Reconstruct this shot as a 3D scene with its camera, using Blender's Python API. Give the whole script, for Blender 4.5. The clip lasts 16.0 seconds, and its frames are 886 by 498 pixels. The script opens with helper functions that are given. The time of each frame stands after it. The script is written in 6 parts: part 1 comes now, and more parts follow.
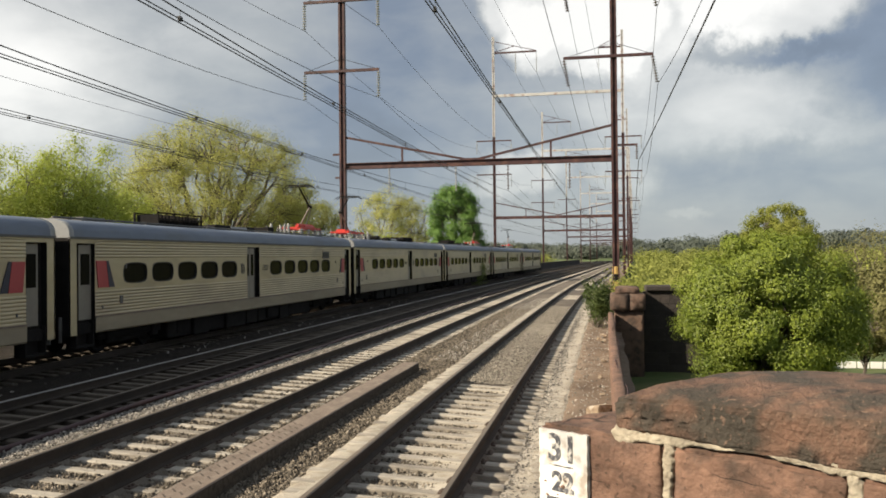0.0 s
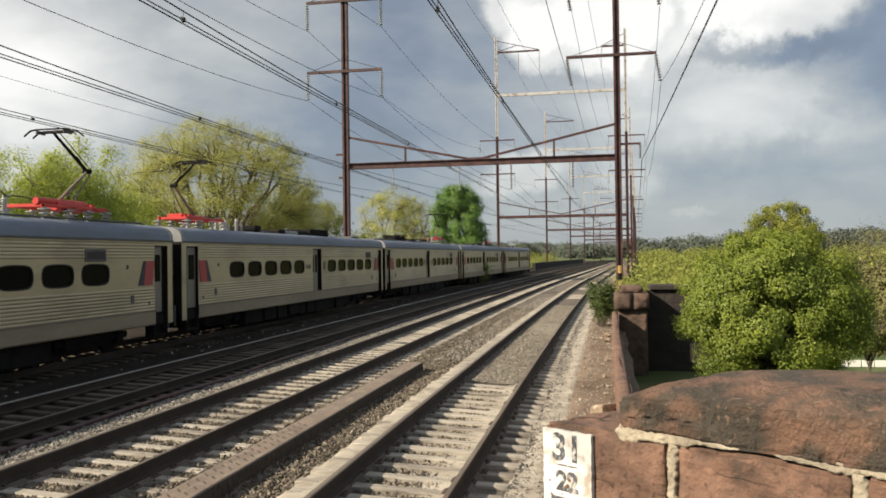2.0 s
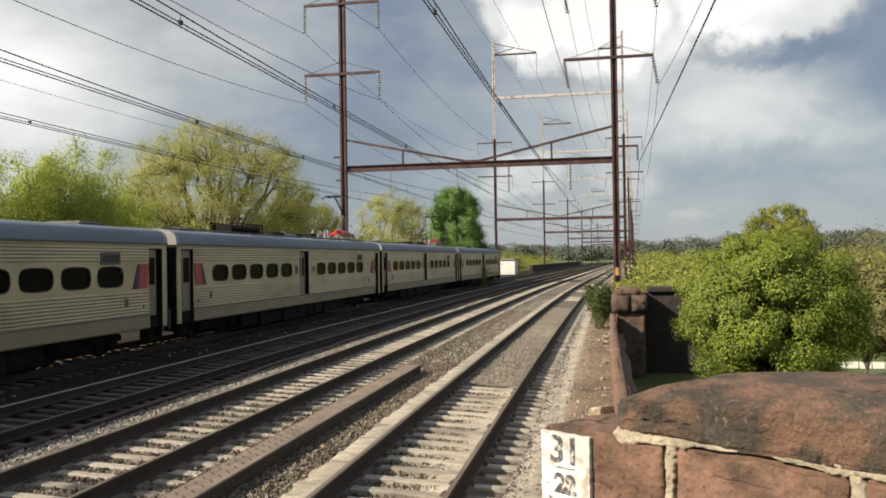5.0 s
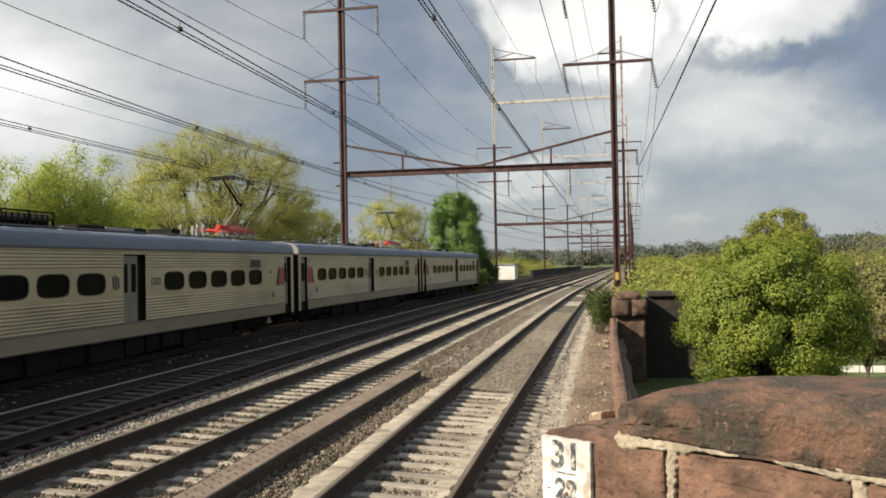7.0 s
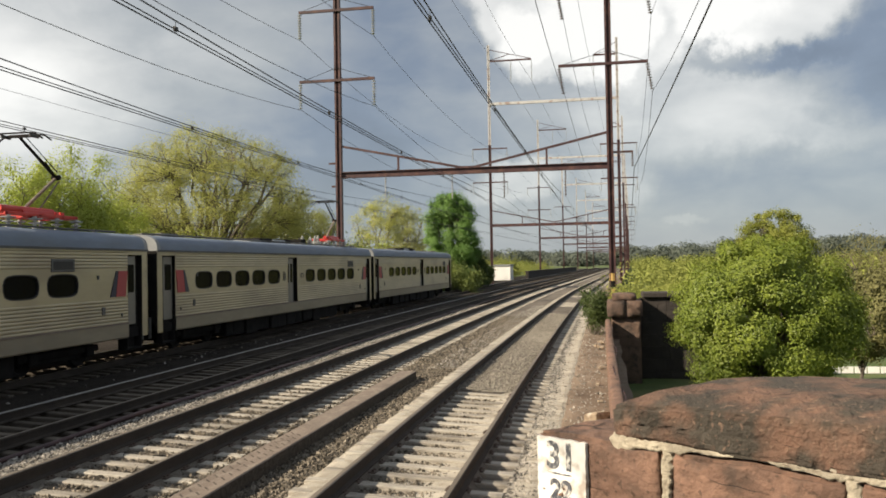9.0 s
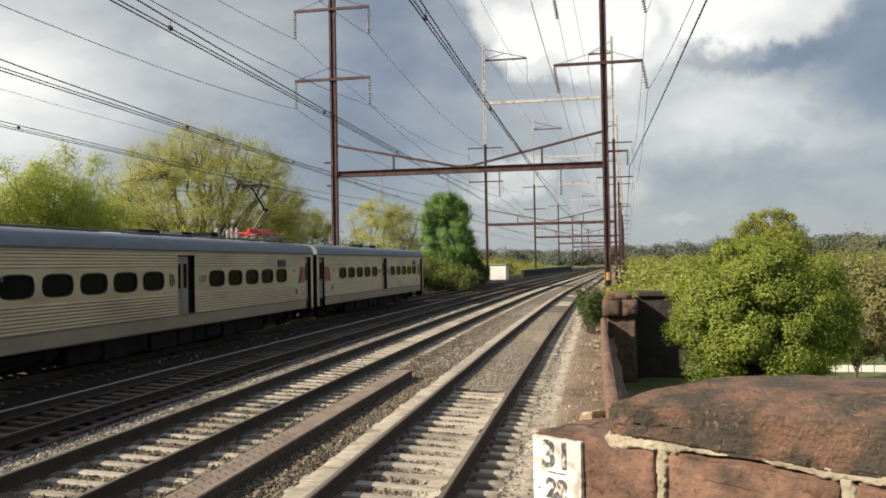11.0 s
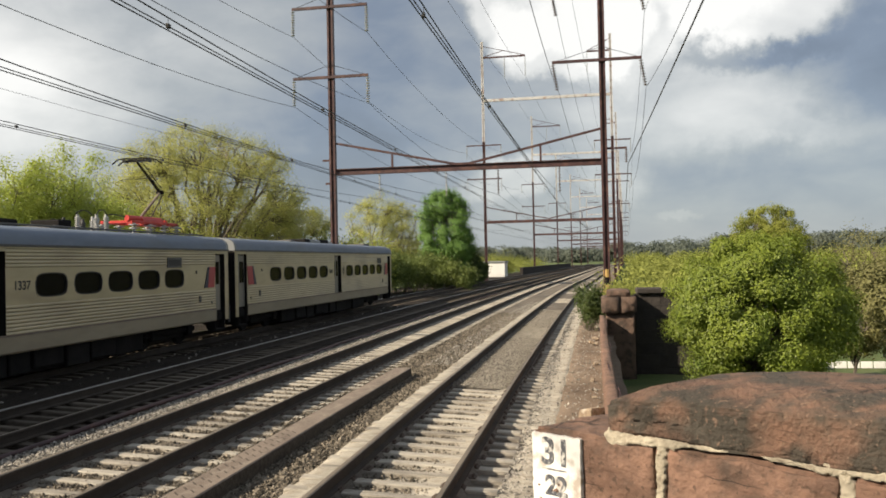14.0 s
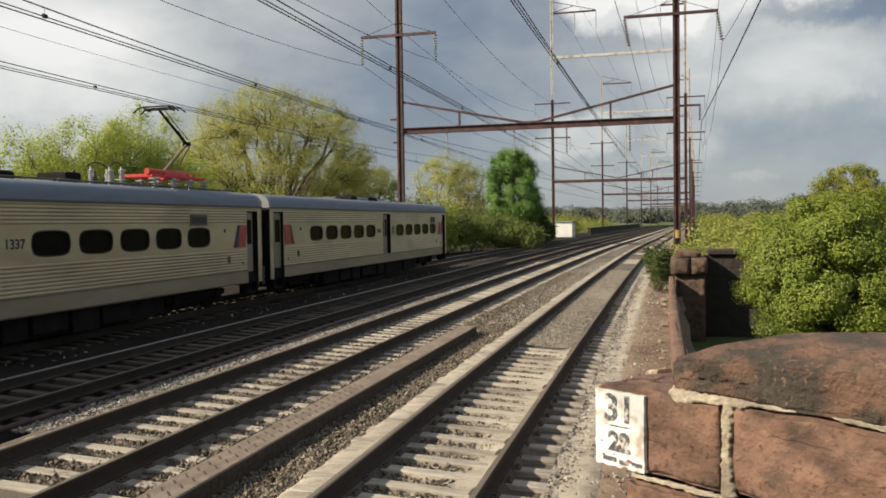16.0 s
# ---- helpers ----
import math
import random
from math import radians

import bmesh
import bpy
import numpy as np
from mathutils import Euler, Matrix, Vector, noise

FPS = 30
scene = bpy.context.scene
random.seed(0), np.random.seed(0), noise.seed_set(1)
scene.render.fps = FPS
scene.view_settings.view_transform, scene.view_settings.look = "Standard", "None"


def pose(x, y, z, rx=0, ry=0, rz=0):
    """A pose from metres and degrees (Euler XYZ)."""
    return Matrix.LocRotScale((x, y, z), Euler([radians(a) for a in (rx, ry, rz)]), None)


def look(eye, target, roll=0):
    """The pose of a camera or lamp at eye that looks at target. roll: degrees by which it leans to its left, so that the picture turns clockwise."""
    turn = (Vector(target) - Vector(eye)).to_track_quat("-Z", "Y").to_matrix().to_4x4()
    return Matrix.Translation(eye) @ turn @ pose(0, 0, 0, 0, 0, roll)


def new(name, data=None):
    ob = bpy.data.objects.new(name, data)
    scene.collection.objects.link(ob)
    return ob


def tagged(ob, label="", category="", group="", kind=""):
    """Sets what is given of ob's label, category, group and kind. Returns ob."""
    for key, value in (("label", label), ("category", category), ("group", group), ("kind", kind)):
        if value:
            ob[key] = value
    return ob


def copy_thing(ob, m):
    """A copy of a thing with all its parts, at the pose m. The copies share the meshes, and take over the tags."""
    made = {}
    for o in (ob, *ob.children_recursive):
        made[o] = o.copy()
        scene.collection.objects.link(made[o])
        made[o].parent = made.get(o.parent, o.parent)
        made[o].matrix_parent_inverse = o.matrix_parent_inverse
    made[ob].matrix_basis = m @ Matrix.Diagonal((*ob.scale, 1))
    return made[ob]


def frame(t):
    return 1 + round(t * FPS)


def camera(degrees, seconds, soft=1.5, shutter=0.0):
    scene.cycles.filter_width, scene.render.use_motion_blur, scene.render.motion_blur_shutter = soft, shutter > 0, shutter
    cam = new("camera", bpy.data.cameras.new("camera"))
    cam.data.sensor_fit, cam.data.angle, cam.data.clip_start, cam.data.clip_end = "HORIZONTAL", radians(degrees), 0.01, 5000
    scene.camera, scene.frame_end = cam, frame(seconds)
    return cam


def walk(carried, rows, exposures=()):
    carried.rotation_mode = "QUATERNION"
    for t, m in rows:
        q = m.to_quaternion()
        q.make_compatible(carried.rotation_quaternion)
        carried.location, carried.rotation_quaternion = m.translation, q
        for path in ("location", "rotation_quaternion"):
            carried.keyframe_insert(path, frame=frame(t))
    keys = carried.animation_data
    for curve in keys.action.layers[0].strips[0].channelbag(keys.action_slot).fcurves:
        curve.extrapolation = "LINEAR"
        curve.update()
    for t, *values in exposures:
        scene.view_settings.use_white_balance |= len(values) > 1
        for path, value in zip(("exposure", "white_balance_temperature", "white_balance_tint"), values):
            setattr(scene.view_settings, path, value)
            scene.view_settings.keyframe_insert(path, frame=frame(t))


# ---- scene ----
FOV = 56.6
EYE = (0.0, 0.0, 2.78)
cam = camera(FOV, 16.0, soft=1.75)
# seconds, yaw to the left of the track's line, pitch, roll (degrees)
TURNS = [
    (0.0, 10.58, 0.57, -0.58), (0.5, 10.61, 0.58, -0.58), (1.0, 10.66, 0.58, -0.60), (1.5, 10.79, 0.54, -0.66),
    (2.0, 10.82, 0.55, -0.76), (2.5, 10.84, 0.57, -0.80), (3.0, 10.83, 0.52, -0.80), (3.5, 10.76, 0.51, -0.80),
    (4.0, 10.73, 0.57, -0.80), (5.0, 10.66, 0.72, -0.86), (6.5, 10.61, 0.97, -0.99), (7.0, 10.65, 1.08, -1.05), (7.5, 10.57, 1.18, -1.06),
    (8.0, 10.52, 1.21, -1.05), (8.5, 10.45, 1.19, -1.01), (9.0, 10.34, 1.13, -1.00), (10.2, 10.14, 1.08, -1.02), (11.5, 9.98, 1.07, -1.05),
    (12.0, 9.95, 1.09, -1.08), (12.5, 9.90, 1.07, -1.10), (13.0, 9.87, 1.06, -1.13), (13.5, 9.90, 1.02, -1.18),
    (14.0, 9.95, 0.90, -1.21), (14.5, 9.94, 0.75, -1.21), (15.0, 9.96, 0.58, -1.20), (15.5, 9.90, 0.45, -1.10),
    (15.6, 10.04, 0.38, -1.07), (15.7, 10.45, 0.16, -1.02), (15.8, 11.45, -0.40, -0.95), (15.9, 12.9, -1.10, -0.9), (16.0, 14.64, -1.83, -0.85)]


def head(t, yaw, pitch, roll):
    """A camera pose that looks along +y, turned left by yaw, up by pitch and leaning by roll; the hand drops as it swings off at the end."""
    k = max(0.0, (t - 15.6) / 0.4)
    return Matrix.Translation((EYE[0] + 0.012 * k, EYE[1], EYE[2] - 0.022 * k)) @ pose(0, 0, 0, 90 + pitch, 0, yaw) @ pose(0, 0, 0, 0, 0, roll)


walk(cam, [(t, head(t, a, b, c)) for t, a, b, c in TURNS], exposures=((0.0, 0.85), (15.5, 0.85), (16.0, 0.70)))

# ---- light ----
SUN_TO = Vector((-0.80, -0.50, 0.575)).normalized()
sun = new("sun", bpy.data.lights.new("sun", "SUN"))
sun.data.energy, sun.data.angle, sun.data.color = 4.6, radians(0.6), (1.0, 0.855, 0.655)
sun.matrix_world = look((0, 0, 60), Vector((0, 0, 60)) - SUN_TO)


def compass(az, el):
    """The way at az degrees to the right of the track's line and el degrees up."""
    a, e = radians(az), radians(el)
    return (math.sin(a) * math.cos(e), math.cos(a) * math.cos(e), math.sin(e))


def build_world():
    world = bpy.data.worlds.new("sky")
    scene.world = world
    world.use_nodes = True
    nt = world.node_tree
    N, L = nt.nodes, nt.links
    N.clear()
    out, bg = N.new("ShaderNodeOutputWorld"), N.new("ShaderNodeBackground")
    co = N.new("ShaderNodeTexCoord")
    sky = N.new("ShaderNodeTexSky")
    sky.sky_type, sky.sun_disc = "NISHITA", False
    sky.sun_elevation, sky.sun_rotation = math.asin(SUN_TO.z), math.atan2(SUN_TO.x, SUN_TO.y)

    def maths(op, a, b=None, c=None, clamp=False):
        n = N.new("ShaderNodeMath")
        n.operation, n.use_clamp = op, clamp
        for i, v in enumerate((a, b, c)):
            if v is None:
                continue
            if isinstance(v, (int, float)):
                n.inputs[i].default_value = v
            else:
                L.new(v, n.inputs[i])
        return n.outputs[0]

    sep = N.new("ShaderNodeSeparateXYZ")
    L.new(co.outputs["Generated"], sep.inputs[0])
    up = maths("MAXIMUM", sep.outputs[2], 0.0)
    # the cloud deck seen in perspective
    div = maths("ADD", up, 0.42)
    comb = N.new("ShaderNodeCombineXYZ")
    L.new(maths("DIVIDE", sep.outputs[0], div), comb.inputs[0])
    L.new(maths("DIVIDE", sep.outputs[1], div), comb.inputs[1])
    L.new(maths("MULTIPLY", up, 2.0), comb.inputs[2])

    def clouds(scale, detail, rough, warp, shift):
        mp = N.new("ShaderNodeMapping")
        mp.inputs["Location"].default_value = shift
        L.new(comb.outputs[0], mp.inputs["Vector"])
        n = N.new("ShaderNodeTexNoise")
        n.inputs["Scale"].default_value, n.inputs["Detail"].default_value = scale, detail
        n.inputs["Roughness"].default_value, n.inputs["Distortion"].default_value = rough, warp
        L.new(mp.outputs[0], n.inputs["Vector"])
        return n.outputs["Fac"]

    # bearing and height of the way looked at, in degrees, shaken a little so that the clouds have ragged edges
    def shaken(scale, amount):
        n = N.new("ShaderNodeTexNoise")
        n.inputs["Scale"].default_value, n.inputs["Detail"].default_value, n.inputs["Roughness"].default_value = scale, 8.0, 0.6
        L.new(co.outputs["Generated"], n.inputs["Vector"])
        rgb = N.new("ShaderNodeSeparateColor")
        L.new(n.outputs["Color"], rgb.inputs[0])
        return [maths("MULTIPLY", maths("SUBTRACT", rgb.outputs[k], 0.5), amount) for k in (0, 1)]

    shake_az, shake_el = shaken(6.5, 9.0)
    azimuth = maths("ADD", maths("MULTIPLY", maths("ARCTAN2", sep.outputs[0], sep.outputs[1]), 57.2958), shake_az)
    height = maths("ADD", maths("MULTIPLY", maths("ARCSINE", sep.outputs[2]), 57.2958), shake_el)

    def mass(az, el, wide, tall, soft, amount):
        p = maths("POWER", maths("ABSOLUTE", maths("DIVIDE", maths("SUBTRACT", azimuth, az), wide)), 2.0)
        q = maths("POWER", maths("ABSOLUTE", maths("DIVIDE", maths("SUBTRACT", height, el), tall)), 2.0)
        r = N.new("ShaderNodeMapRange")
        r.interpolation_type = "SMOOTHSTEP"
        r.inputs["From Min"].default_value, r.inputs["From Max"].default_value = 1 + soft, 1 - soft
        r.inputs["To Max"].default_value = amount
        L.new(maths("SQRT", maths("ADD", p, q)), r.inputs["Value"])
        return r.outputs[0]

    big = clouds(1.9, 6.0, 0.5, 0.3, (3.1, 1.7, 0.0))
    fine = clouds(6.5, 6.0, 0.5, 0.3, (0.4, 7.2, 0.0))
    v = maths("ADD", maths("MULTIPLY", maths("SUBTRACT", big, 0.5), 0.45), maths("MULTIPLY", maths("SUBTRACT", fine, 0.5), 0.38))
    for row in CLOUD_MASSES:
        v = maths("ADD", v, mass(*row))
    v = maths("ADD", v, 0.40, clamp=True)
    ramp = N.new("ShaderNodeValToRGB")
    e = ramp.color_ramp.elements
    e[0].position, e[0].color = 0.0, (0.135, 0.160, 0.205, 1)
    e[1].position, e[1].color = 1.0, (1.0, 0.98, 0.93, 1)
    for p, c in ((0.25, (0.21, 0.25, 0.315, 1)), (0.48, (0.41, 0.43, 0.437, 1)), (0.72, (0.68, 0.68, 0.655, 1))):
        el = ramp.color_ramp.elements.new(p)
        el.color = c
    L.new(v, ramp.inputs[0])
    # a paler band of air low down
    low = maths("POWER", maths("SUBTRACT", 1.0, maths("MINIMUM", maths("MULTIPLY", up, 3.6), 1.0)), 2.2)
    haze = N.new("ShaderNodeMix")
    haze.data_type = "RGBA"
    haze.inputs["B"].default_value = (0.385, 0.425, 0.455, 1)
    L.new(maths("MULTIPLY", low, 0.75), haze.inputs["Factor"])
    L.new(ramp.outputs[0], haze.inputs["A"])
    # the clear sky shows thinly through
    add = N.new("ShaderNodeMix")
    add.data_type, add.blend_type = "RGBA", "ADD"
    add.inputs["Factor"].default_value = 0.02
    L.new(haze.outputs["Result"], add.inputs["A"])
    L.new(sky.outputs[0], add.inputs["B"])
    L.new(add.outputs["Result"], bg.inputs["Color"])
    bg.inputs["Strength"].default_value = 0.535
    L.new(bg.outputs[0], out.inputs[0])


# bearing, height, half width and half height in degrees, softness of the edge, brightening
CLOUD_MASSES = [(-41, 11, 7.0, 6, 0.95, 0.60), (-27, 15, 9, 6, 0.8, 0.11), (-33, 17, 6, 3, 0.7, 0.06), (-13, 12, 8.5, 12, 0.8, -0.12), (-17, 6, 7, 4, 0.8, -0.12),
                (-2.0, 17.5, 6.8, 5.7, 0.12, 0.46), (-4.9, 15.6, 2.3, 2.2, 0.25, 0.20), (2.5, 16.5, 6.5, 4.0, 0.22, 0.28),
                (11.5, 17.2, 6.0, 3.6, 0.20, 0.42), (7.5, 16.0, 4.0, 3.0, 0.35, 0.22), (10.5, 13.1, 4.5, 0.8, 0.55, -0.22),
                (17.2, 12.0, 4.5, 3.0, 0.5, -0.17), (19.5, 9.0, 5.0, 2.5, 0.6, -0.10), (8.5, 9.8, 7.0, 3.0, 0.85, 0.30), (14.0, 7.6, 6.0, 0.9, 0.7, 0.08),
                (11.0, 5.0, 12.0, 1.8, 0.7, -0.07), (-4.2, 5.3, 3.2, 1.3, 0.45, 0.34), (2.2, 5.0, 1.8, 1.7, 0.5, 0.24), (5.9, 1.9, 1.3, 0.4, 0.5, 0.14)]
build_world()

# ---- materials ----


def mat(name, dark, light, rough=0.8, metal=0.0, grain=30.0, blotch=1.5, bump=0.3, bump_size=0.01, vary=0.0, stain=None, stain_amount=0.4,
        island=False, spec=0.5, stretch=None, see_through=0.0, stain_at=0.5, specks=None, cracks=0.0):
    """A procedural surface: fine grain and larger blotches between two colours, relief, and an optional stain colour in patches."""
    m = bpy.data.materials.new(name)
    m.use_nodes = True
    N, L = m.node_tree.nodes, m.node_tree.links
    b = N["Principled BSDF"]
    co = N.new("ShaderNodeTexCoord")
    src = co.outputs["Object"]
    if stretch:
        mp = N.new("ShaderNodeMapping")
        mp.inputs["Scale"].default_value = stretch
        L.new(src, mp.inputs["Vector"])
        src = mp.outputs[0]
    info = N.new("ShaderNodeNewGeometry" if island else "ShaderNodeObjectInfo")
    rnd = info.outputs["Random Per Island" if island else "Random"]
    fine, wide = N.new("ShaderNodeTexNoise"), N.new("ShaderNodeTexNoise")
    for n, s, d in ((fine, grain, 6.0), (wide, blotch, 5.0)):
        n.inputs["Scale"].default_value, n.inputs["Detail"].default_value, n.inputs["Roughness"].default_value = s, d, 0.62
        n.noise_dimensions = "4D"
        L.new(src, n.inputs["Vector"])
        off = N.new("ShaderNodeMath")
        off.operation = "MULTIPLY"
        off.inputs[1].default_value = 37.0
        L.new(rnd, off.inputs[0])
        if not island:
            L.new(off.outputs[0], n.inputs["W"])
    s = N.new("ShaderNodeMath")
    s.operation = "MULTIPLY_ADD"
    s.inputs[1].default_value, s.inputs[2].default_value = 1.5, -0.25
    L.new(fine.outputs["Fac"], s.inputs[0])
    s2 = N.new("ShaderNodeMath")
    s2.operation = "MULTIPLY_ADD"
    s2.inputs[1].default_value = 1.6
    L.new(wide.outputs["Fac"], s2.inputs[0])
    s3 = N.new("ShaderNodeMath")
    s3.operation = "MULTIPLY_ADD"
    s3.inputs[1].default_value, s3.inputs[2].default_value = 0.5, -0.55
    L.new(s.outputs[0], s3.inputs[0])
    L.new(s3.outputs[0], s2.inputs[2])
    last = s2
    if vary:
        s4 = N.new("ShaderNodeMath")
        s4.operation = "MULTIPLY_ADD"
        s4.inputs[1].default_value = 2 * vary
        L.new(rnd, s4.inputs[0])
        s5 = N.new("ShaderNodeMath")
        s5.operation = "SUBTRACT"
        s5.inputs[1].default_value = vary
        L.new(last.outputs[0], s5.inputs[0])
        L.new(s5.outputs[0], s4.inputs[2])
        last = s4
    mix = N.new("ShaderNodeMix")
    mix.data_type = "RGBA"
    mix.inputs["A"].default_value, mix.inputs["B"].default_value = (*dark, 1), (*light, 1)
    L.new(last.outputs[0], mix.inputs["Factor"])
    colour = mix.outputs["Result"]
    if stain:
        spots = N.new("ShaderNodeTexNoise")
        spots.inputs["Scale"].default_value, spots.inputs["Detail"].default_value = blotch * 2.3, 8.0
        L.new(src, spots.inputs["Vector"])
        rm = N.new("ShaderNodeMapRange")
        rm.inputs["From Min"].default_value, rm.inputs["From Max"].default_value = stain_at, stain_at + 0.16
        rm.inputs["To Max"].default_value = stain_amount
        L.new(spots.outputs["Fac"], rm.inputs["Value"])
        sm = N.new("ShaderNodeMix")
        sm.data_type = "RGBA"
        sm.inputs["B"].default_value = (*stain, 1)
        L.new(rm.outputs[0], sm.inputs["Factor"])
        L.new(colour, sm.inputs["A"])
        colour = sm.outputs["Result"]
    if specks:
        dots = N.new("ShaderNodeTexNoise")
        dots.inputs["Scale"].default_value, dots.inputs["Detail"].default_value = grain * 2.2, 4.0
        L.new(src, dots.inputs["Vector"])
        rs = N.new("ShaderNodeMapRange")
        rs.inputs["From Min"].default_value, rs.inputs["From Max"].default_value, rs.inputs["To Max"].default_value = 0.60, 0.68, 0.75
        L.new(dots.outputs["Fac"], rs.inputs["Value"])
        ds = N.new("ShaderNodeMix")
        ds.data_type = "RGBA"
        ds.inputs["B"].default_value = (*specks, 1)
        L.new(rs.outputs[0], ds.inputs["Factor"])
        L.new(colour, ds.inputs["A"])
        colour = ds.outputs["Result"]
    if cracks:
        # broken dark lines: the edges of distorted cells, where a second noise lets them show
        warp, cell, some = N.new("ShaderNodeTexNoise"), N.new("ShaderNodeTexVoronoi"), N.new("ShaderNodeTexNoise")
        warp.inputs["Scale"].default_value, some.inputs["Scale"].default_value = 4.0, cracks * 1.3
        add = N.new("ShaderNodeVectorMath")
        add.operation = "MULTIPLY_ADD"
        add.inputs[1].default_value = (0.22, 0.22, 0.22)
        flat = N.new("ShaderNodeVectorMath")
        flat.operation = "MULTIPLY"
        flat.inputs[1].default_value = (0.55, 0.55, 3.2)
        cell.feature = "DISTANCE_TO_EDGE"
        cell.inputs["Scale"].default_value = cracks
        L.new(src, warp.inputs["Vector"])
        L.new(src, some.inputs["Vector"])
        L.new(warp.outputs["Color"], add.inputs[0])
        L.new(src, flat.inputs[0])
        L.new(flat.outputs[0], add.inputs[2])
        L.new(add.outputs[0], cell.inputs["Vector"])
        line, gate, both, cm = N.new("ShaderNodeMapRange"), N.new("ShaderNodeMapRange"), N.new("ShaderNodeMath"), N.new("ShaderNodeMix")
        line.inputs["From Min"].default_value, line.inputs["From Max"].default_value, line.inputs["To Min"].default_value, line.inputs["To Max"].default_value = 0.006, 0.030, 0.85, 0.0
        gate.inputs["From Min"].default_value, gate.inputs["From Max"].default_value = 0.55, 0.62
        both.operation = "MULTIPLY"
        L.new(cell.outputs["Distance"], line.inputs["Value"])
        L.new(some.outputs["Fac"], gate.inputs["Value"])
        L.new(line.outputs[0], both.inputs[0])
        L.new(gate.outputs[0], both.inputs[1])
        cm.data_type = "RGBA"
        cm.inputs["B"].default_value = (0.02, 0.014, 0.011, 1)
        L.new(both.outputs[0], cm.inputs["Factor"])
        L.new(colour, cm.inputs["A"])
        colour = cm.outputs["Result"]
    L.new(colour, b.inputs["Base Color"])
    b.inputs["Roughness"].default_value, b.inputs["Metallic"].default_value = rough, metal
    b.inputs["Specular IOR Level"].default_value = spec
    if bump:
        bp = N.new("ShaderNodeBump")
        bp.inputs["Strength"].default_value, bp.inputs["Distance"].default_value = bump, bump_size
        L.new(s.outputs[0], bp.inputs["Height"])
        L.new(bp.outputs[0], b.inputs["Normal"])
    if see_through:
        tr, mx = N.new("ShaderNodeBsdfTranslucent"), N.new("ShaderNodeMixShader")
        L.new(colour, tr.inputs["Color"])
        mx.inputs[0].default_value = see_through
        L.new(b.outputs[0], mx.inputs[1])
        L.new(tr.outputs[0], mx.inputs[2])
        L.new(mx.outputs[0], N["Material Output"].inputs["Surface"])
    return m


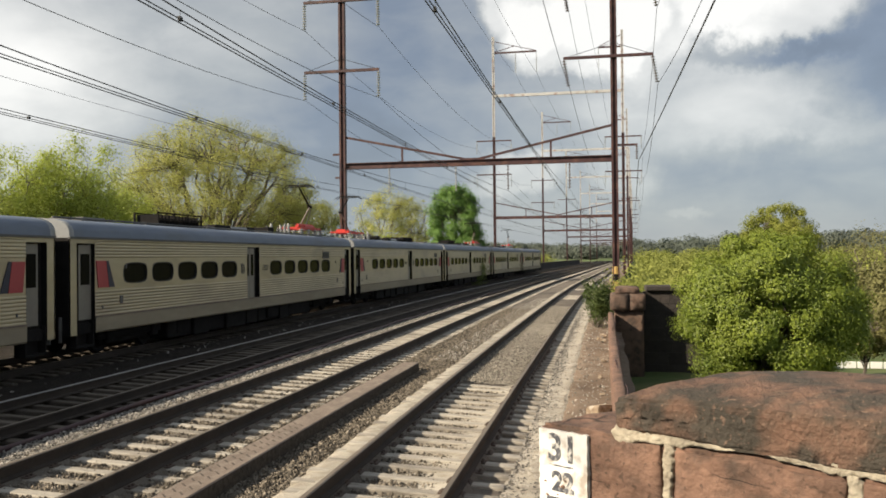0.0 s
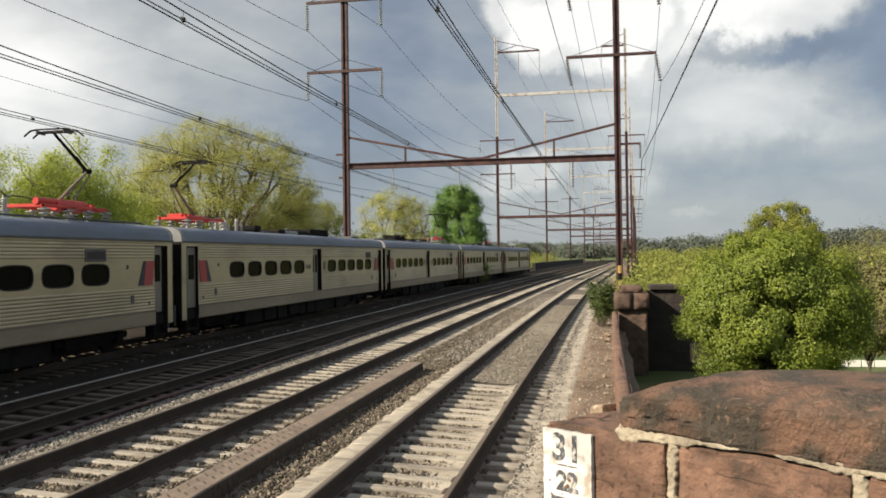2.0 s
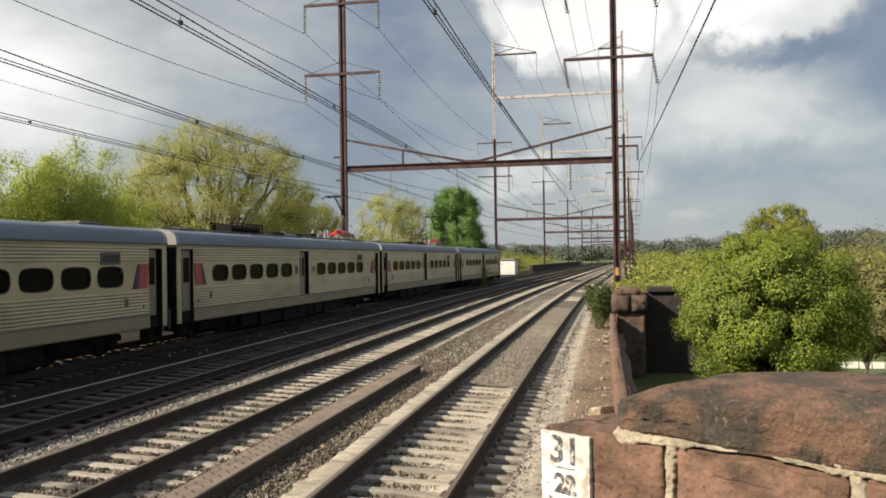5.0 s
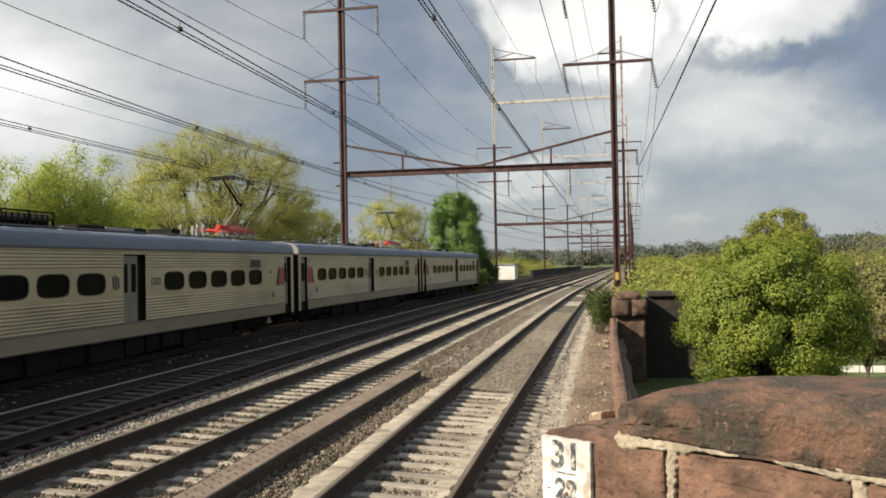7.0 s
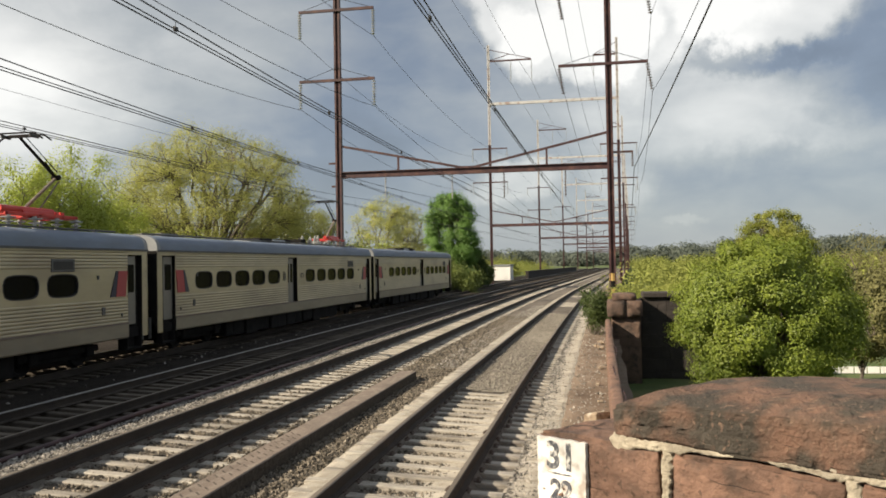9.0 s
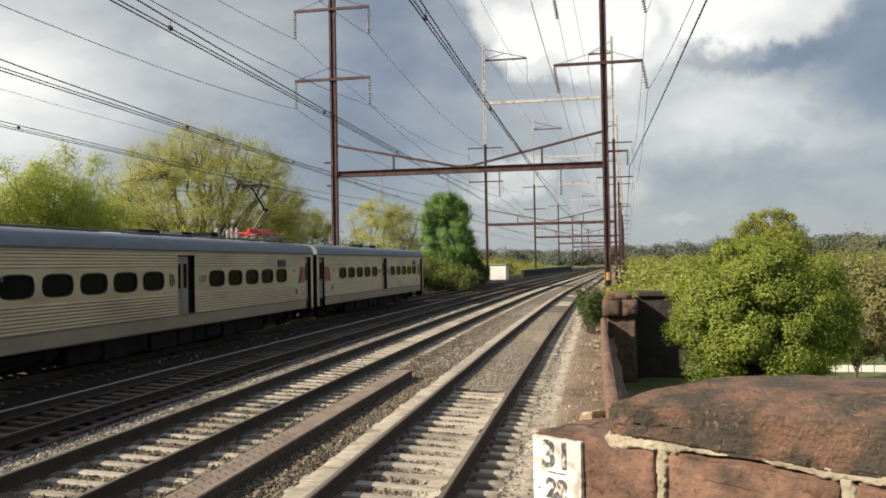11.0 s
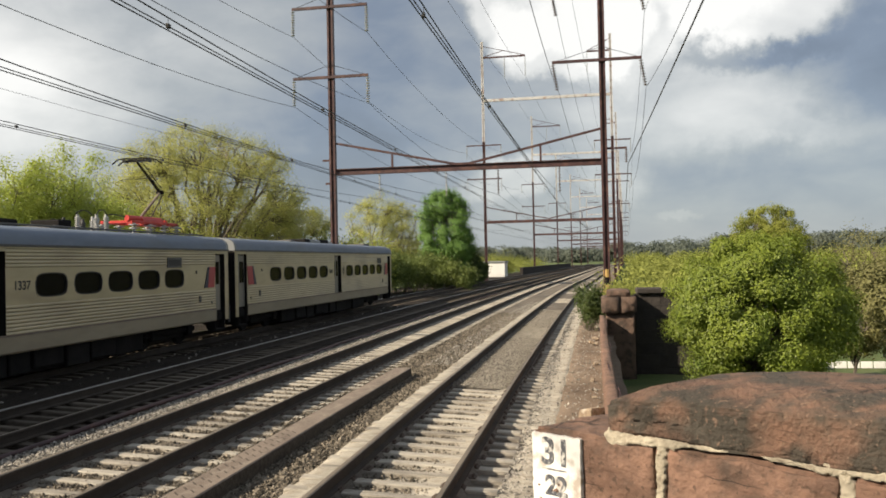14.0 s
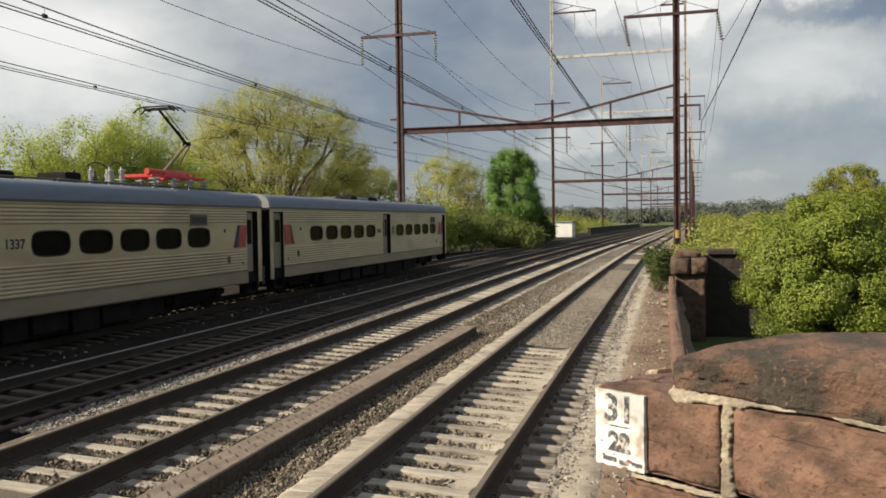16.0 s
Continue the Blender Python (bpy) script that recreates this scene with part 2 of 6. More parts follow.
M = {
    "ballast": mat("ballast", (0.06, 0.05, 0.04), (0.25, 0.215, 0.175), 0.95, grain=22, blotch=0.5, bump=1.0, bump_size=0.05, stain=(0.12, 0.10, 0.08)),
    "stone_chip": mat("stone_chip", (0.065, 0.060, 0.053), (0.46, 0.43, 0.385), 0.92, grain=40, blotch=4, bump=0.2, island=True, vary=0.5),
    "chip_fill": mat("chip_fill", (0.17, 0.155, 0.13), (0.40, 0.365, 0.31), 0.93, grain=40, blotch=4, bump=0.2, island=True, vary=0.3),
    "sand": mat("sand", (0.26, 0.23, 0.185), (0.60, 0.548, 0.46), 0.95, grain=45, blotch=1.6, bump=0.9, bump_size=0.02, stain=(0.24, 0.20, 0.15), stain_amount=0.5),
    # the train's shade is put into the far bed's colour
    "ballast_shaded": mat("ballast_shaded", (0.010, 0.0085, 0.0075), (0.058, 0.050, 0.043), 0.95, grain=22, blotch=0.5, bump=1.0, bump_size=0.05, stain=(0.022, 0.019, 0.017), spec=0.1),
    "chip_brown": mat("chip_brown", (0.032, 0.027, 0.020), (0.27, 0.232, 0.182), 0.93, grain=40, blotch=4, bump=0.2, island=True, vary=0.42),
    "dirt": mat("dirt", (0.095, 0.069, 0.052), (0.265, 0.203, 0.153), 0.97, grain=14, blotch=0.7, bump=0.8, bump_size=0.03, stain=(0.34, 0.29, 0.23), stain_amount=0.3, spec=0.2),
    "tie_wood": mat("tie_wood", (0.16, 0.14, 0.115), (0.52, 0.48, 0.41), 0.9, grain=18, blotch=2.5, bump=0.6, bump_size=0.01, vary=0.25, stretch=(1, 5, 5)),
    # timber with shade put into its colour: far ties, trough sides
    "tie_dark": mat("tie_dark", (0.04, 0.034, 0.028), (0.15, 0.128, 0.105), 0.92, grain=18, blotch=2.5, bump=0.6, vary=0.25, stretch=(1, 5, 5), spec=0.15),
    "rail_rust": mat("rail_rust", (0.022, 0.017, 0.014), (0.066, 0.050, 0.038), 0.85, grain=30, blotch=2, bump=0.3, metal=0.1),
    "rail_top": mat("rail_top", (0.22, 0.215, 0.21), (0.34, 0.33, 0.32), 0.45, metal=0.9, grain=20, blotch=1, bump=0.05),
    "rail_dull": mat("rail_dull", (0.11, 0.088, 0.066), (0.24, 0.20, 0.155), 0.55, metal=0.25, grain=20, blotch=1, bump=0.1),
    "plate": mat("plate", (0.06, 0.045, 0.035), (0.14, 0.10, 0.08), 0.8, metal=0.2, bump=0.3),
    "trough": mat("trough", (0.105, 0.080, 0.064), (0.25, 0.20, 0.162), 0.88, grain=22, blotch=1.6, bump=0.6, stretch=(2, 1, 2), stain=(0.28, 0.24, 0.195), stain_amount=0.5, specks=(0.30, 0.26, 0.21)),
    "trough_mark": mat("trough_mark", (0.045, 0.033, 0.027), (0.09, 0.07, 0.058), 0.9),
    "rust_paint": mat("rust_paint", (0.026, 0.012, 0.014), (0.080, 0.034, 0.036), 0.6, grain=9, blotch=0.7, bump=0.15, stain=(0.17, 0.085, 0.06)),
    "zinc": mat("zinc", (0.36, 0.355, 0.36), (0.60, 0.595, 0.60), 0.6, metal=0.0, grain=8, blotch=0.6, bump=0.1, stain=(0.26, 0.16, 0.13), stain_amount=0.7),
    "porcelain": mat("porcelain", (0.22, 0.22, 0.22), (0.52, 0.52, 0.50), 0.2, bump=0.0),
    "porcelain_brown": mat("porcelain_brown", (0.07, 0.05, 0.045), (0.16, 0.12, 0.10), 0.25, bump=0.0),
    "wire": mat("wire", (0.025, 0.025, 0.027), (0.06, 0.06, 0.06), 0.6, metal=0.5, bump=0.0),
    "sandstone": mat("sandstone", (0.075, 0.047, 0.036), (0.310, 0.180, 0.126), 0.93, grain=16, blotch=3.0, bump=0.9, bump_size=0.022, stain=(0.070, 0.053, 0.043), stain_amount=0.75, stain_at=0.51, vary=0.12, specks=(0.07, 0.045, 0.033), cracks=2.6),
    "sandstone_top": mat("sandstone_top", (0.060, 0.044, 0.034), (0.250, 0.140, 0.095), 0.95, grain=20, blotch=2.4, bump=1.0, bump_size=0.03, stain=(0.052, 0.048, 0.039), stain_amount=0.9, stain_at=0.43, specks=(0.21, 0.14, 0.10), cracks=3.4),
    "pier_stone": mat("pier_stone", (0.050, 0.037, 0.031), (0.185, 0.118, 0.087), 0.95, grain=12, blotch=1.6, bump=0.8, bump_size=0.02, stain=(0.045, 0.038, 0.033), stain_amount=0.7, vary=0.15),
    "mortar": mat("mortar", (0.20, 0.175, 0.13), (0.56, 0.50, 0.395), 0.95, grain=25, blotch=7, bump=0.9, bump_size=0.02, stain=(0.16, 0.12, 0.09), stain_amount=0.7, stain_at=0.55),
    "rubble_tan": mat("rubble_tan", (0.16, 0.115, 0.08), (0.44, 0.35, 0.25), 0.95, grain=14, blotch=4, bump=0.8, bump_size=0.02, stain=(0.55, 0.50, 0.42), stain_amount=0.6),
    "white_paint": mat("white_paint", (0.60, 0.595, 0.575), (0.82, 0.815, 0.80), 0.7, grain=30, blotch=5, bump=0.3, stain=(0.26, 0.20, 0.15), stain_amount=0.75),
    "black_paint": mat("black_paint", (0.03, 0.035, 0.05), (0.12, 0.125, 0.14), 0.8, grain=25, blotch=14, bump=0.1, stain=(0.60, 0.59, 0.56), stain_amount=0.95, stain_at=0.49),
    "number_ink": mat("number_ink", (0.015, 0.016, 0.02), (0.035, 0.036, 0.04), 0.6, bump=0.0),
    "yellow_paint": mat("yellow_paint", (0.34, 0.21, 0.06), (0.50, 0.34, 0.12), 0.7),
    "cream_steel": mat("cream_steel", (0.345, 0.302, 0.203), (0.535, 0.470, 0.325), 0.38, metal=0.4, grain=5, blotch=0.5, bump=0.08, stretch=(1, 0.3, 1), stain=(0.28, 0.235, 0.17), stain_amount=0.55),
    "skirt": mat("skirt", (0.20, 0.17, 0.12), (0.34, 0.295, 0.21), 0.55, metal=0.1, grain=6, blotch=0.6, bump=0.1, stretch=(1, 0.3, 1), stain=(0.22, 0.18, 0.14)),
    "roof_blue": mat("roof_blue", (0.085, 0.112, 0.165), (0.165, 0.205, 0.275), 0.55, grain=4, blotch=0.5, bump=0.08, stretch=(1, 0.3, 1), stain=(0.12, 0.13, 0.14)),
    "roof_grey": mat("roof_grey", (0.17, 0.182, 0.195), (0.32, 0.332, 0.338), 0.55, grain=6, blotch=1.0, bump=0.08),
    "grey_door": mat("grey_door", (0.15, 0.141, 0.125), (0.25, 0.236, 0.205), 0.5, metal=0.2, grain=6, blotch=0.8, bump=0.05),
    "gear": mat("gear", (0.005, 0.005, 0.0055), (0.022, 0.020, 0.019), 0.85, grain=12, blotch=2, bump=0.3, spec=0.15),
    "gear_grey": mat("gear_grey", (0.05, 0.05, 0.05), (0.13, 0.13, 0.125), 0.7, grain=12, blotch=2, bump=0.2),
    "dark_glass": mat("dark_glass", (0.006, 0.006, 0.007), (0.012, 0.012, 0.013), 0.12, bump=0.0, spec=0.03),
    "gasket": mat("gasket", (0.012, 0.012, 0.012), (0.03, 0.03, 0.03), 0.6, bump=0.0),
    "red_paint": mat("red_paint", (0.42, 0.022, 0.018), (0.62, 0.05, 0.035), 0.45, grain=10, blotch=2, bump=0.05),
    "logo_red": mat("logo_red", (0.30, 0.035, 0.045), (0.42, 0.06, 0.06), 0.5, bump=0.0),
    "logo_blue": mat("logo_blue", (0.012, 0.014, 0.03), (0.03, 0.033, 0.06), 0.5, bump=0.0),
    "bark": mat("bark", (0.06, 0.048, 0.038), (0.20, 0.17, 0.14), 0.95, grain=14, blotch=2, bump=1.0, bump_size=0.03, stretch=(3, 3, 0.6)),
    "leaf_spring": mat("leaf_spring", (0.29, 0.30, 0.08), (0.545, 0.55, 0.17), 0.6, blotch=0.25, bump=0, island=True, vary=0.3, see_through=0.45),
    "leaf_green": mat("leaf_green", (0.26, 0.33, 0.055), (0.55, 0.60, 0.14), 0.6, blotch=0.25, bump=0, island=True, vary=0.3, see_through=0.5),
    "leaf_maple": mat("leaf_maple", (0.080, 0.132, 0.015), (0.315, 0.375, 0.052), 0.5, blotch=0.5, bump=0, island=True, vary=0.24, see_through=0.34),
    "leaf_ivy": mat("leaf_ivy", (0.075, 0.165, 0.028), (0.21, 0.36, 0.075), 0.5, blotch=0.4, bump=0, island=True, vary=0.3, see_through=0.28),
    "leaf_shrub": mat("leaf_shrub", (0.03, 0.055, 0.012), (0.11, 0.15, 0.035), 0.6, blotch=0.4, bump=0, island=True, vary=0.35, see_through=0.3),
    "leaf_scrub": mat("leaf_scrub", (0.08, 0.115, 0.025), (0.24, 0.29, 0.075), 0.6, blotch=0.4, bump=0, island=True, vary=0.35, see_through=0.35),
    "leaf_olive": mat("leaf_olive", (0.13, 0.13, 0.05), (0.27, 0.26, 0.10), 0.7, blotch=0.4, bump=0, island=True, vary=0.15, see_through=0.35),
    "leaf_spring_green": mat("leaf_spring_green", (0.17, 0.20, 0.03), (0.38, 0.40, 0.075), 0.6, blotch=0.3, bump=0, island=True, vary=0.2, see_through=0.36),
    "leaf_far": mat("leaf_far", (0.19, 0.22, 0.045), (0.36, 0.385, 0.095), 0.8, blotch=0.05, grain=0.3, bump=0, island=True, vary=0.2, see_through=0.3),
    # haze of the far air is put into this leaf colour
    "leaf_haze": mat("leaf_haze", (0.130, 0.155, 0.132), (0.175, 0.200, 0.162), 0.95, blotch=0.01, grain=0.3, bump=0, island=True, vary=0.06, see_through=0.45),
    "grass": mat("grass", (0.032, 0.056, 0.014), (0.115, 0.165, 0.042), 0.95, grain=6, blotch=0.15, bump=0.8, bump_size=0.05, stain=(0.20, 0.18, 0.08), stain_amount=0.4),
    # the wing wall's shade is put into this colour; the far wall shares it
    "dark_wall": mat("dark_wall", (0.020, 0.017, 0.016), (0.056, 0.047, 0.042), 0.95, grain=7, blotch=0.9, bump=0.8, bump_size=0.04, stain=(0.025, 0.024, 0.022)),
    "white_wall": mat("white_wall", (0.68, 0.68, 0.66), (0.82, 0.82, 0.80), 0.8, grain=3, blotch=0.4, bump=0.1),
}

# ---- building helpers ----


def mesh_of(name, bm, material, smooth=False):
    me = bpy.data.meshes.new(name)
    bmesh.ops.recalc_face_normals(bm, faces=bm.faces)
    bm.to_mesh(me)
    bm.free()
    for m in material if isinstance(material, (list, tuple)) else [material]:
        me.materials.append(M[m])
    if smooth:
        me.polygons.foreach_set("use_smooth", [True] * len(me.polygons))
    return me


def part(name, bm, material, parent=None, label="", smooth=False, at=None):
    ob = new(name, mesh_of(name, bm, material, smooth))
    ob.parent = parent
    if at is not None:
        ob.matrix_basis = at
    return tagged(ob, label)


def piece(name, me, parent, at):
    """One more object on a mesh that alike pieces share."""
    ob = new(name, me)
    ob.parent = parent
    ob.matrix_basis = at
    return ob


def thing(name, label, category, group="", kind="", at=None):
    ob = new(name)
    ob.empty_display_size = 0.2
    if at is not None:
        ob.matrix_basis = at
    return tagged(ob, label, category, group, kind)


def box(bm, x0, x1, y0, y1, z0, z1, bevel=0.0, m=None):
    r = bmesh.ops.create_cube(bm, size=1.0)
    vs = r["verts"]
    for v in vs:
        v.co = Vector((x0 + (v.co.x + .5) * (x1 - x0), y0 + (v.co.y + .5) * (y1 - y0), z0 + (v.co.z + .5) * (z1 - z0)))
    if bevel:
        es = list({e for v in vs for e in v.link_edges})
        r = bmesh.ops.bevel(bm, geom=es, offset=bevel, segments=1, affect="EDGES")
        vs = list({v for f in r["faces"] for v in f.verts})
    if m is not None:
        bmesh.ops.transform(bm, matrix=m, verts=vs)
    return vs


def tube(bm, a, b, r0, r1=None, n=8, caps=True):
    """A round bar from a to b."""
    a, b = Vector(a), Vector(b)
    d = b - a
    q = d.to_track_quat("Z", "Y").to_matrix().to_4x4()
    r = bmesh.ops.create_cone(bm, cap_ends=caps, segments=n, radius1=r0, radius2=r0 if r1 is None else r1, depth=d.length)
    bmesh.ops.transform(bm, matrix=Matrix.Translation((a + b) / 2) @ q, verts=r["verts"])
    return r["verts"]


def bar(bm, a, b, w, h, up=(0, 0, 1)):
    """A square bar from a to b."""
    a, b = Vector(a), Vector(b)
    d = (b - a).normalized()
    s = d.cross(Vector(up)).normalized()
    u = s.cross(d)
    vs = [bm.verts.new(p + s * i * w / 2 + u * j * h / 2) for p in (a, b) for i, j in ((-1, -1), (1, -1), (1, 1), (-1, 1))]
    for f in ((0, 1, 2, 3), (7, 6, 5, 4), (0, 4, 5, 1), (1, 5, 6, 2), (2, 6, 7, 3), (3, 7, 4, 0)):
        bm.faces.new([vs[i] for i in f])
    return vs


def lathe(bm, rings, n=10, m=Matrix()):
    """A turned body from rows of radius and height."""
    loops = []
    for r, z in rings:
        loops.append([bm.verts.new(m @ Vector((r * math.cos(2 * math.pi * i / n), r * math.sin(2 * math.pi * i / n), z))) for i in range(n)])
    for a, b in zip(loops, loops[1:]):
        for i in range(n):
            bm.faces.new((a[i], a[(i + 1) % n], b[(i + 1) % n], b[i]))
    bm.faces.new(loops[0][::-1]), bm.faces.new(loops[-1])


def bend(y):
    """How far the line has swung to the right at y metres ahead."""
    if y < 0:
        return 0.0
    if y < 60:
        return 0.0002 * y * y
    return 0.0002 * y * y + 0.00008 * (y - 60) ** 2 if y < 115 else 2.887 + 0.0452 * (y - 115)


def slope(y):
    return 0.0 if y < 0 else 0.0004 * min(y, 115)


def on_line(u, y, z=0.0):
    return Vector((u + bend(y), y, z))


def steps(y0, y1, near=1.0, grow=0.02):
    out, y = [], y0
    while y < y1:
        out.append(y)
        y += max(near, abs(y) * grow)
    return out + [y1]


def sweep(bm, profile, ys, u=0.0, closed=True, mats=None, lift=None):
    """Pull a profile of (sideways, up) along the line."""
    loops = [[bm.verts.new(on_line(u + p[0], y, p[1] + (lift(y) if lift else 0))) for p in profile] for y in ys]
    n = len(profile)
    for a, b in zip(loops, loops[1:]):
        for i in range(n if closed else n - 1):
            f = bm.faces.new((a[i], a[(i + 1) % n], b[(i + 1) % n], b[i]))
            if mats:
                f.material_index = mats[i]
    if closed:
        bm.faces.new(loops[0]), bm.faces.new(loops[-1][::-1])


def rough_up(bm, amount, scale, seed=0.0):
    for v in bm.verts:
        n = noise.noise_vector(v.co * scale + Vector((seed, seed * 1.7, -seed)))
        n2 = noise.noise_vector(v.co * scale * 3.1 + Vector((seed, 5, seed)))
        n3 = noise.noise_vector(v.co * scale * 8.3 + Vector((seed, 9, 2 * seed)))
        v.co += n * amount + n2 * amount * 0.45 + n3 * amount * 0.22

# ---- ground, track bed ----
TRACKS = {1: (-2.5735, 0.0), 2: (-7.03, 0.0), 3: (-10.8875, -0.066), 4: (-15.96, -0.066)}  # middle of each track, height of its lower rail
GAUGE, CANT = 1.505, 0.08


def land(x, y):
    """Height of the open ground."""
    u = x - bend(y)
    side = min(max((u - 0.5) / 0.3, 0.0), 1.0)
    base = -0.55 - 1.45 * side
    if u > 0:
        base -= 1.6 * min(max((y - 40) / 60, 0), 1)
    if u < -20:
        base -= 0.4 * min((-20 - u) / 12, 1)
    if u > 0.6:   # a grassy bank against the wing wall
        base += 0.25 * math.exp(-((u - 2.5) / 3.0) ** 2 - (max(33 - y, 0) / 5.5) ** 2 - (max(y - 34, 0) / 4) ** 2)
    far = math.hypot(x, y)
    if far > 350 and abs(u) > 12:
        k = min((far - 350) / 1600, 1)
        base += k * (16 + 12 * noise.noise(Vector((x * 0.0013, y * 0.0013, 3.0)))) * min((abs(u) - 12) / 120, 1)
    return base + 0.10 * noise.noise(Vector((x * 0.2, y * 0.2, 0))) * side


def build_ground():
    def axis(near, step, far, grow):
        out, v, s = [], 0.0, step
        while v < far:
            out.append(v)
            if v > near:
                s *= grow
            v += s
        return out + [far]
    px = axis(30, 1.0, 3500, 1.13)
    xs = [-v for v in px[:0:-1]] + px
    py = axis(60, 2.0, 4200, 1.12)
    ys = [-v for v in axis(20, 3.0, 700, 1.3)[:0:-1]] + py
    bm = bmesh.new()
    grid = [[bm.verts.new((x + bend(min(y, 700)), y, land(x + bend(min(y, 700)), y))) for x in xs] for y in ys]
    for a, b in zip(grid, grid[1:]):
        for i in range(len(xs) - 1):
            bm.faces.new((a[i], a[i + 1], b[i + 1], b[i]))
    tagged(part("ground", bm, "grass", smooth=True), "rough spring grass on open ground", "ground", kind="structure")


def build_bed():
    rails = [c + side * GAUGE / 2 for c in (TRACKS[1][0], TRACKS[2][0]) for side in (-1, 1)]
    # bed added out to -27 as a dark strip for the train's shade
    us = sorted([-27.0, -20.5, -19.6] + [u for u in (-19.2 + 0.3 * i for i in range(62)) if min(abs(u - r) for r in rails) > 0.2] + [r + d for r in rails for d in (-0.17, -0.10, 0.10, 0.17)] + [-0.62])
    bm = bmesh.new()
    ys = steps(-14, 30, 0.4) + steps(30.5, 470, 0.8, 0.02)

    def top(u, y):
        z = -0.30
        for c, low in TRACKS.values():
            d = abs(u - c)
            k = max(0.0, 1 - max(d - 1.25, 0) / 0.7)
            z = max(z, -0.30 + low * k) if low >= 0 else z + low * k
            if d < 1.3:
                z += CANT * (0.5 - (u - c) / GAUGE) * 0.9 * min(1, (1.3 - d) / 0.2)
        if abs(u - TRACKS[2][0]) < 1.3:
            z += 0.035
        for k, r in enumerate(rails):   # packed up to the rails' feet
            if abs(u - r) < 0.11:
                return (CANT if k % 2 == 0 else 0.0) - 0.210
        if -8.8 < u < -7.85:   # ballast heaped over the tie ends
            z = max(z, -0.165)
        if u < -19.3:
            z = -0.5
        n = noise.noise(Vector((u * 1.3, y * 0.8, 1.0)))
        if -3.3 < u < -1.75 and y > 19.0:   # ballast lies over the ties of the first track here
            wave = noise.noise(Vector((2.0, y * 0.16, 7.0)))
            z += 0.105 * min(1, (y - 19.0) / 0.4) * (1 if wave > -0.12 or y < 24 else 0.45)
        return z + 0.035 * n
    grid = [[bm.verts.new(on_line(u, y, top(u, y))) for u in us] for y in ys]
    for a, b in zip(grid, grid[1:]):
        for i in range(len(us) - 1):
            f = bm.faces.new((a[i], a[i + 1], b[i + 1], b[i]))
            # left of -9.25 the bed takes the colour with shade in it
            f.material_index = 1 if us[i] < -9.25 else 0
    tagged(part("track_bed", bm, ["ballast", "ballast_shaded"], smooth=True), "grey crushed stone track bed", "ballast", kind="structure")
    # the dirt walkway between the stone and the parapet
    us = [-0.80, -0.62, -0.4, -0.2, 0.0, 0.2, 0.45, 0.7]
    bm = bmesh.new()
    ys = steps(-14, 60, 0.35) + steps(61, 470, 1.0, 0.02)

    def walkway(u, y):
        z = -0.16 + 0.05 * noise.noise(Vector((u * 2, y * 0.9, 4.0))) + 0.02 * noise.noise(Vector((u * 6, y * 5, 4.0)))
        return z if u > -0.7 else -0.36
    grid = [[bm.verts.new(on_line(u + 0.06 * noise.noise(Vector((u, y * 0.7, 9.0))), y, walkway(u, y))) for u in us] for y in ys]
    for a, b in zip(grid, grid[1:]):
        for i in range(len(us) - 1):
            bm.faces.new((a[i], a[i + 1], b[i + 1], b[i]))
    tagged(part("walkway", bm, "dirt", smooth=True), "trodden brown dirt walkway beside the track", "path", kind="structure")


def chips(name, spots, size, label, material="stone_chip"):
    """Loose stones, joined: each an uneven eight-sided lump."""
    base = np.array([(1, 0, 0), (-1, 0, 0), (0, 1, 0), (0, -1, 0), (0, 0, 1), (0, 0, -1)], float)
    tri = np.array([(0, 2, 4), (2, 1, 4), (1, 3, 4), (3, 0, 4), (2, 0, 5), (1, 2, 5), (3, 1, 5), (0, 3, 5)])
    rng = np.random.default_rng(5)
    n = len(spots)
    v = base[None] * rng.uniform(0.6, 1.3, (n, 6, 1)) + rng.normal(0, 0.18, (n, 6, 3))
    q, _ = np.linalg.qr(rng.normal(size=(n, 3, 3)))
    v = np.einsum("nij,nkj->nki", q, v * np.array([1, 0.8, 0.65]))
    v = v * (size * rng.lognormal(0, 0.28, n))[:, None, None] + np.asarray(spots)[:, None, :]
    f = tri[None] + (np.arange(n) * 6)[:, None, None]
    me = bpy.data.meshes.new(name)
    me.from_pydata(v.reshape(-1, 3).tolist(), [], f.reshape(-1, 3).tolist())
    me.materials.append(M[material])
    return tagged(new(name, me), label, "stones", kind="stuff")


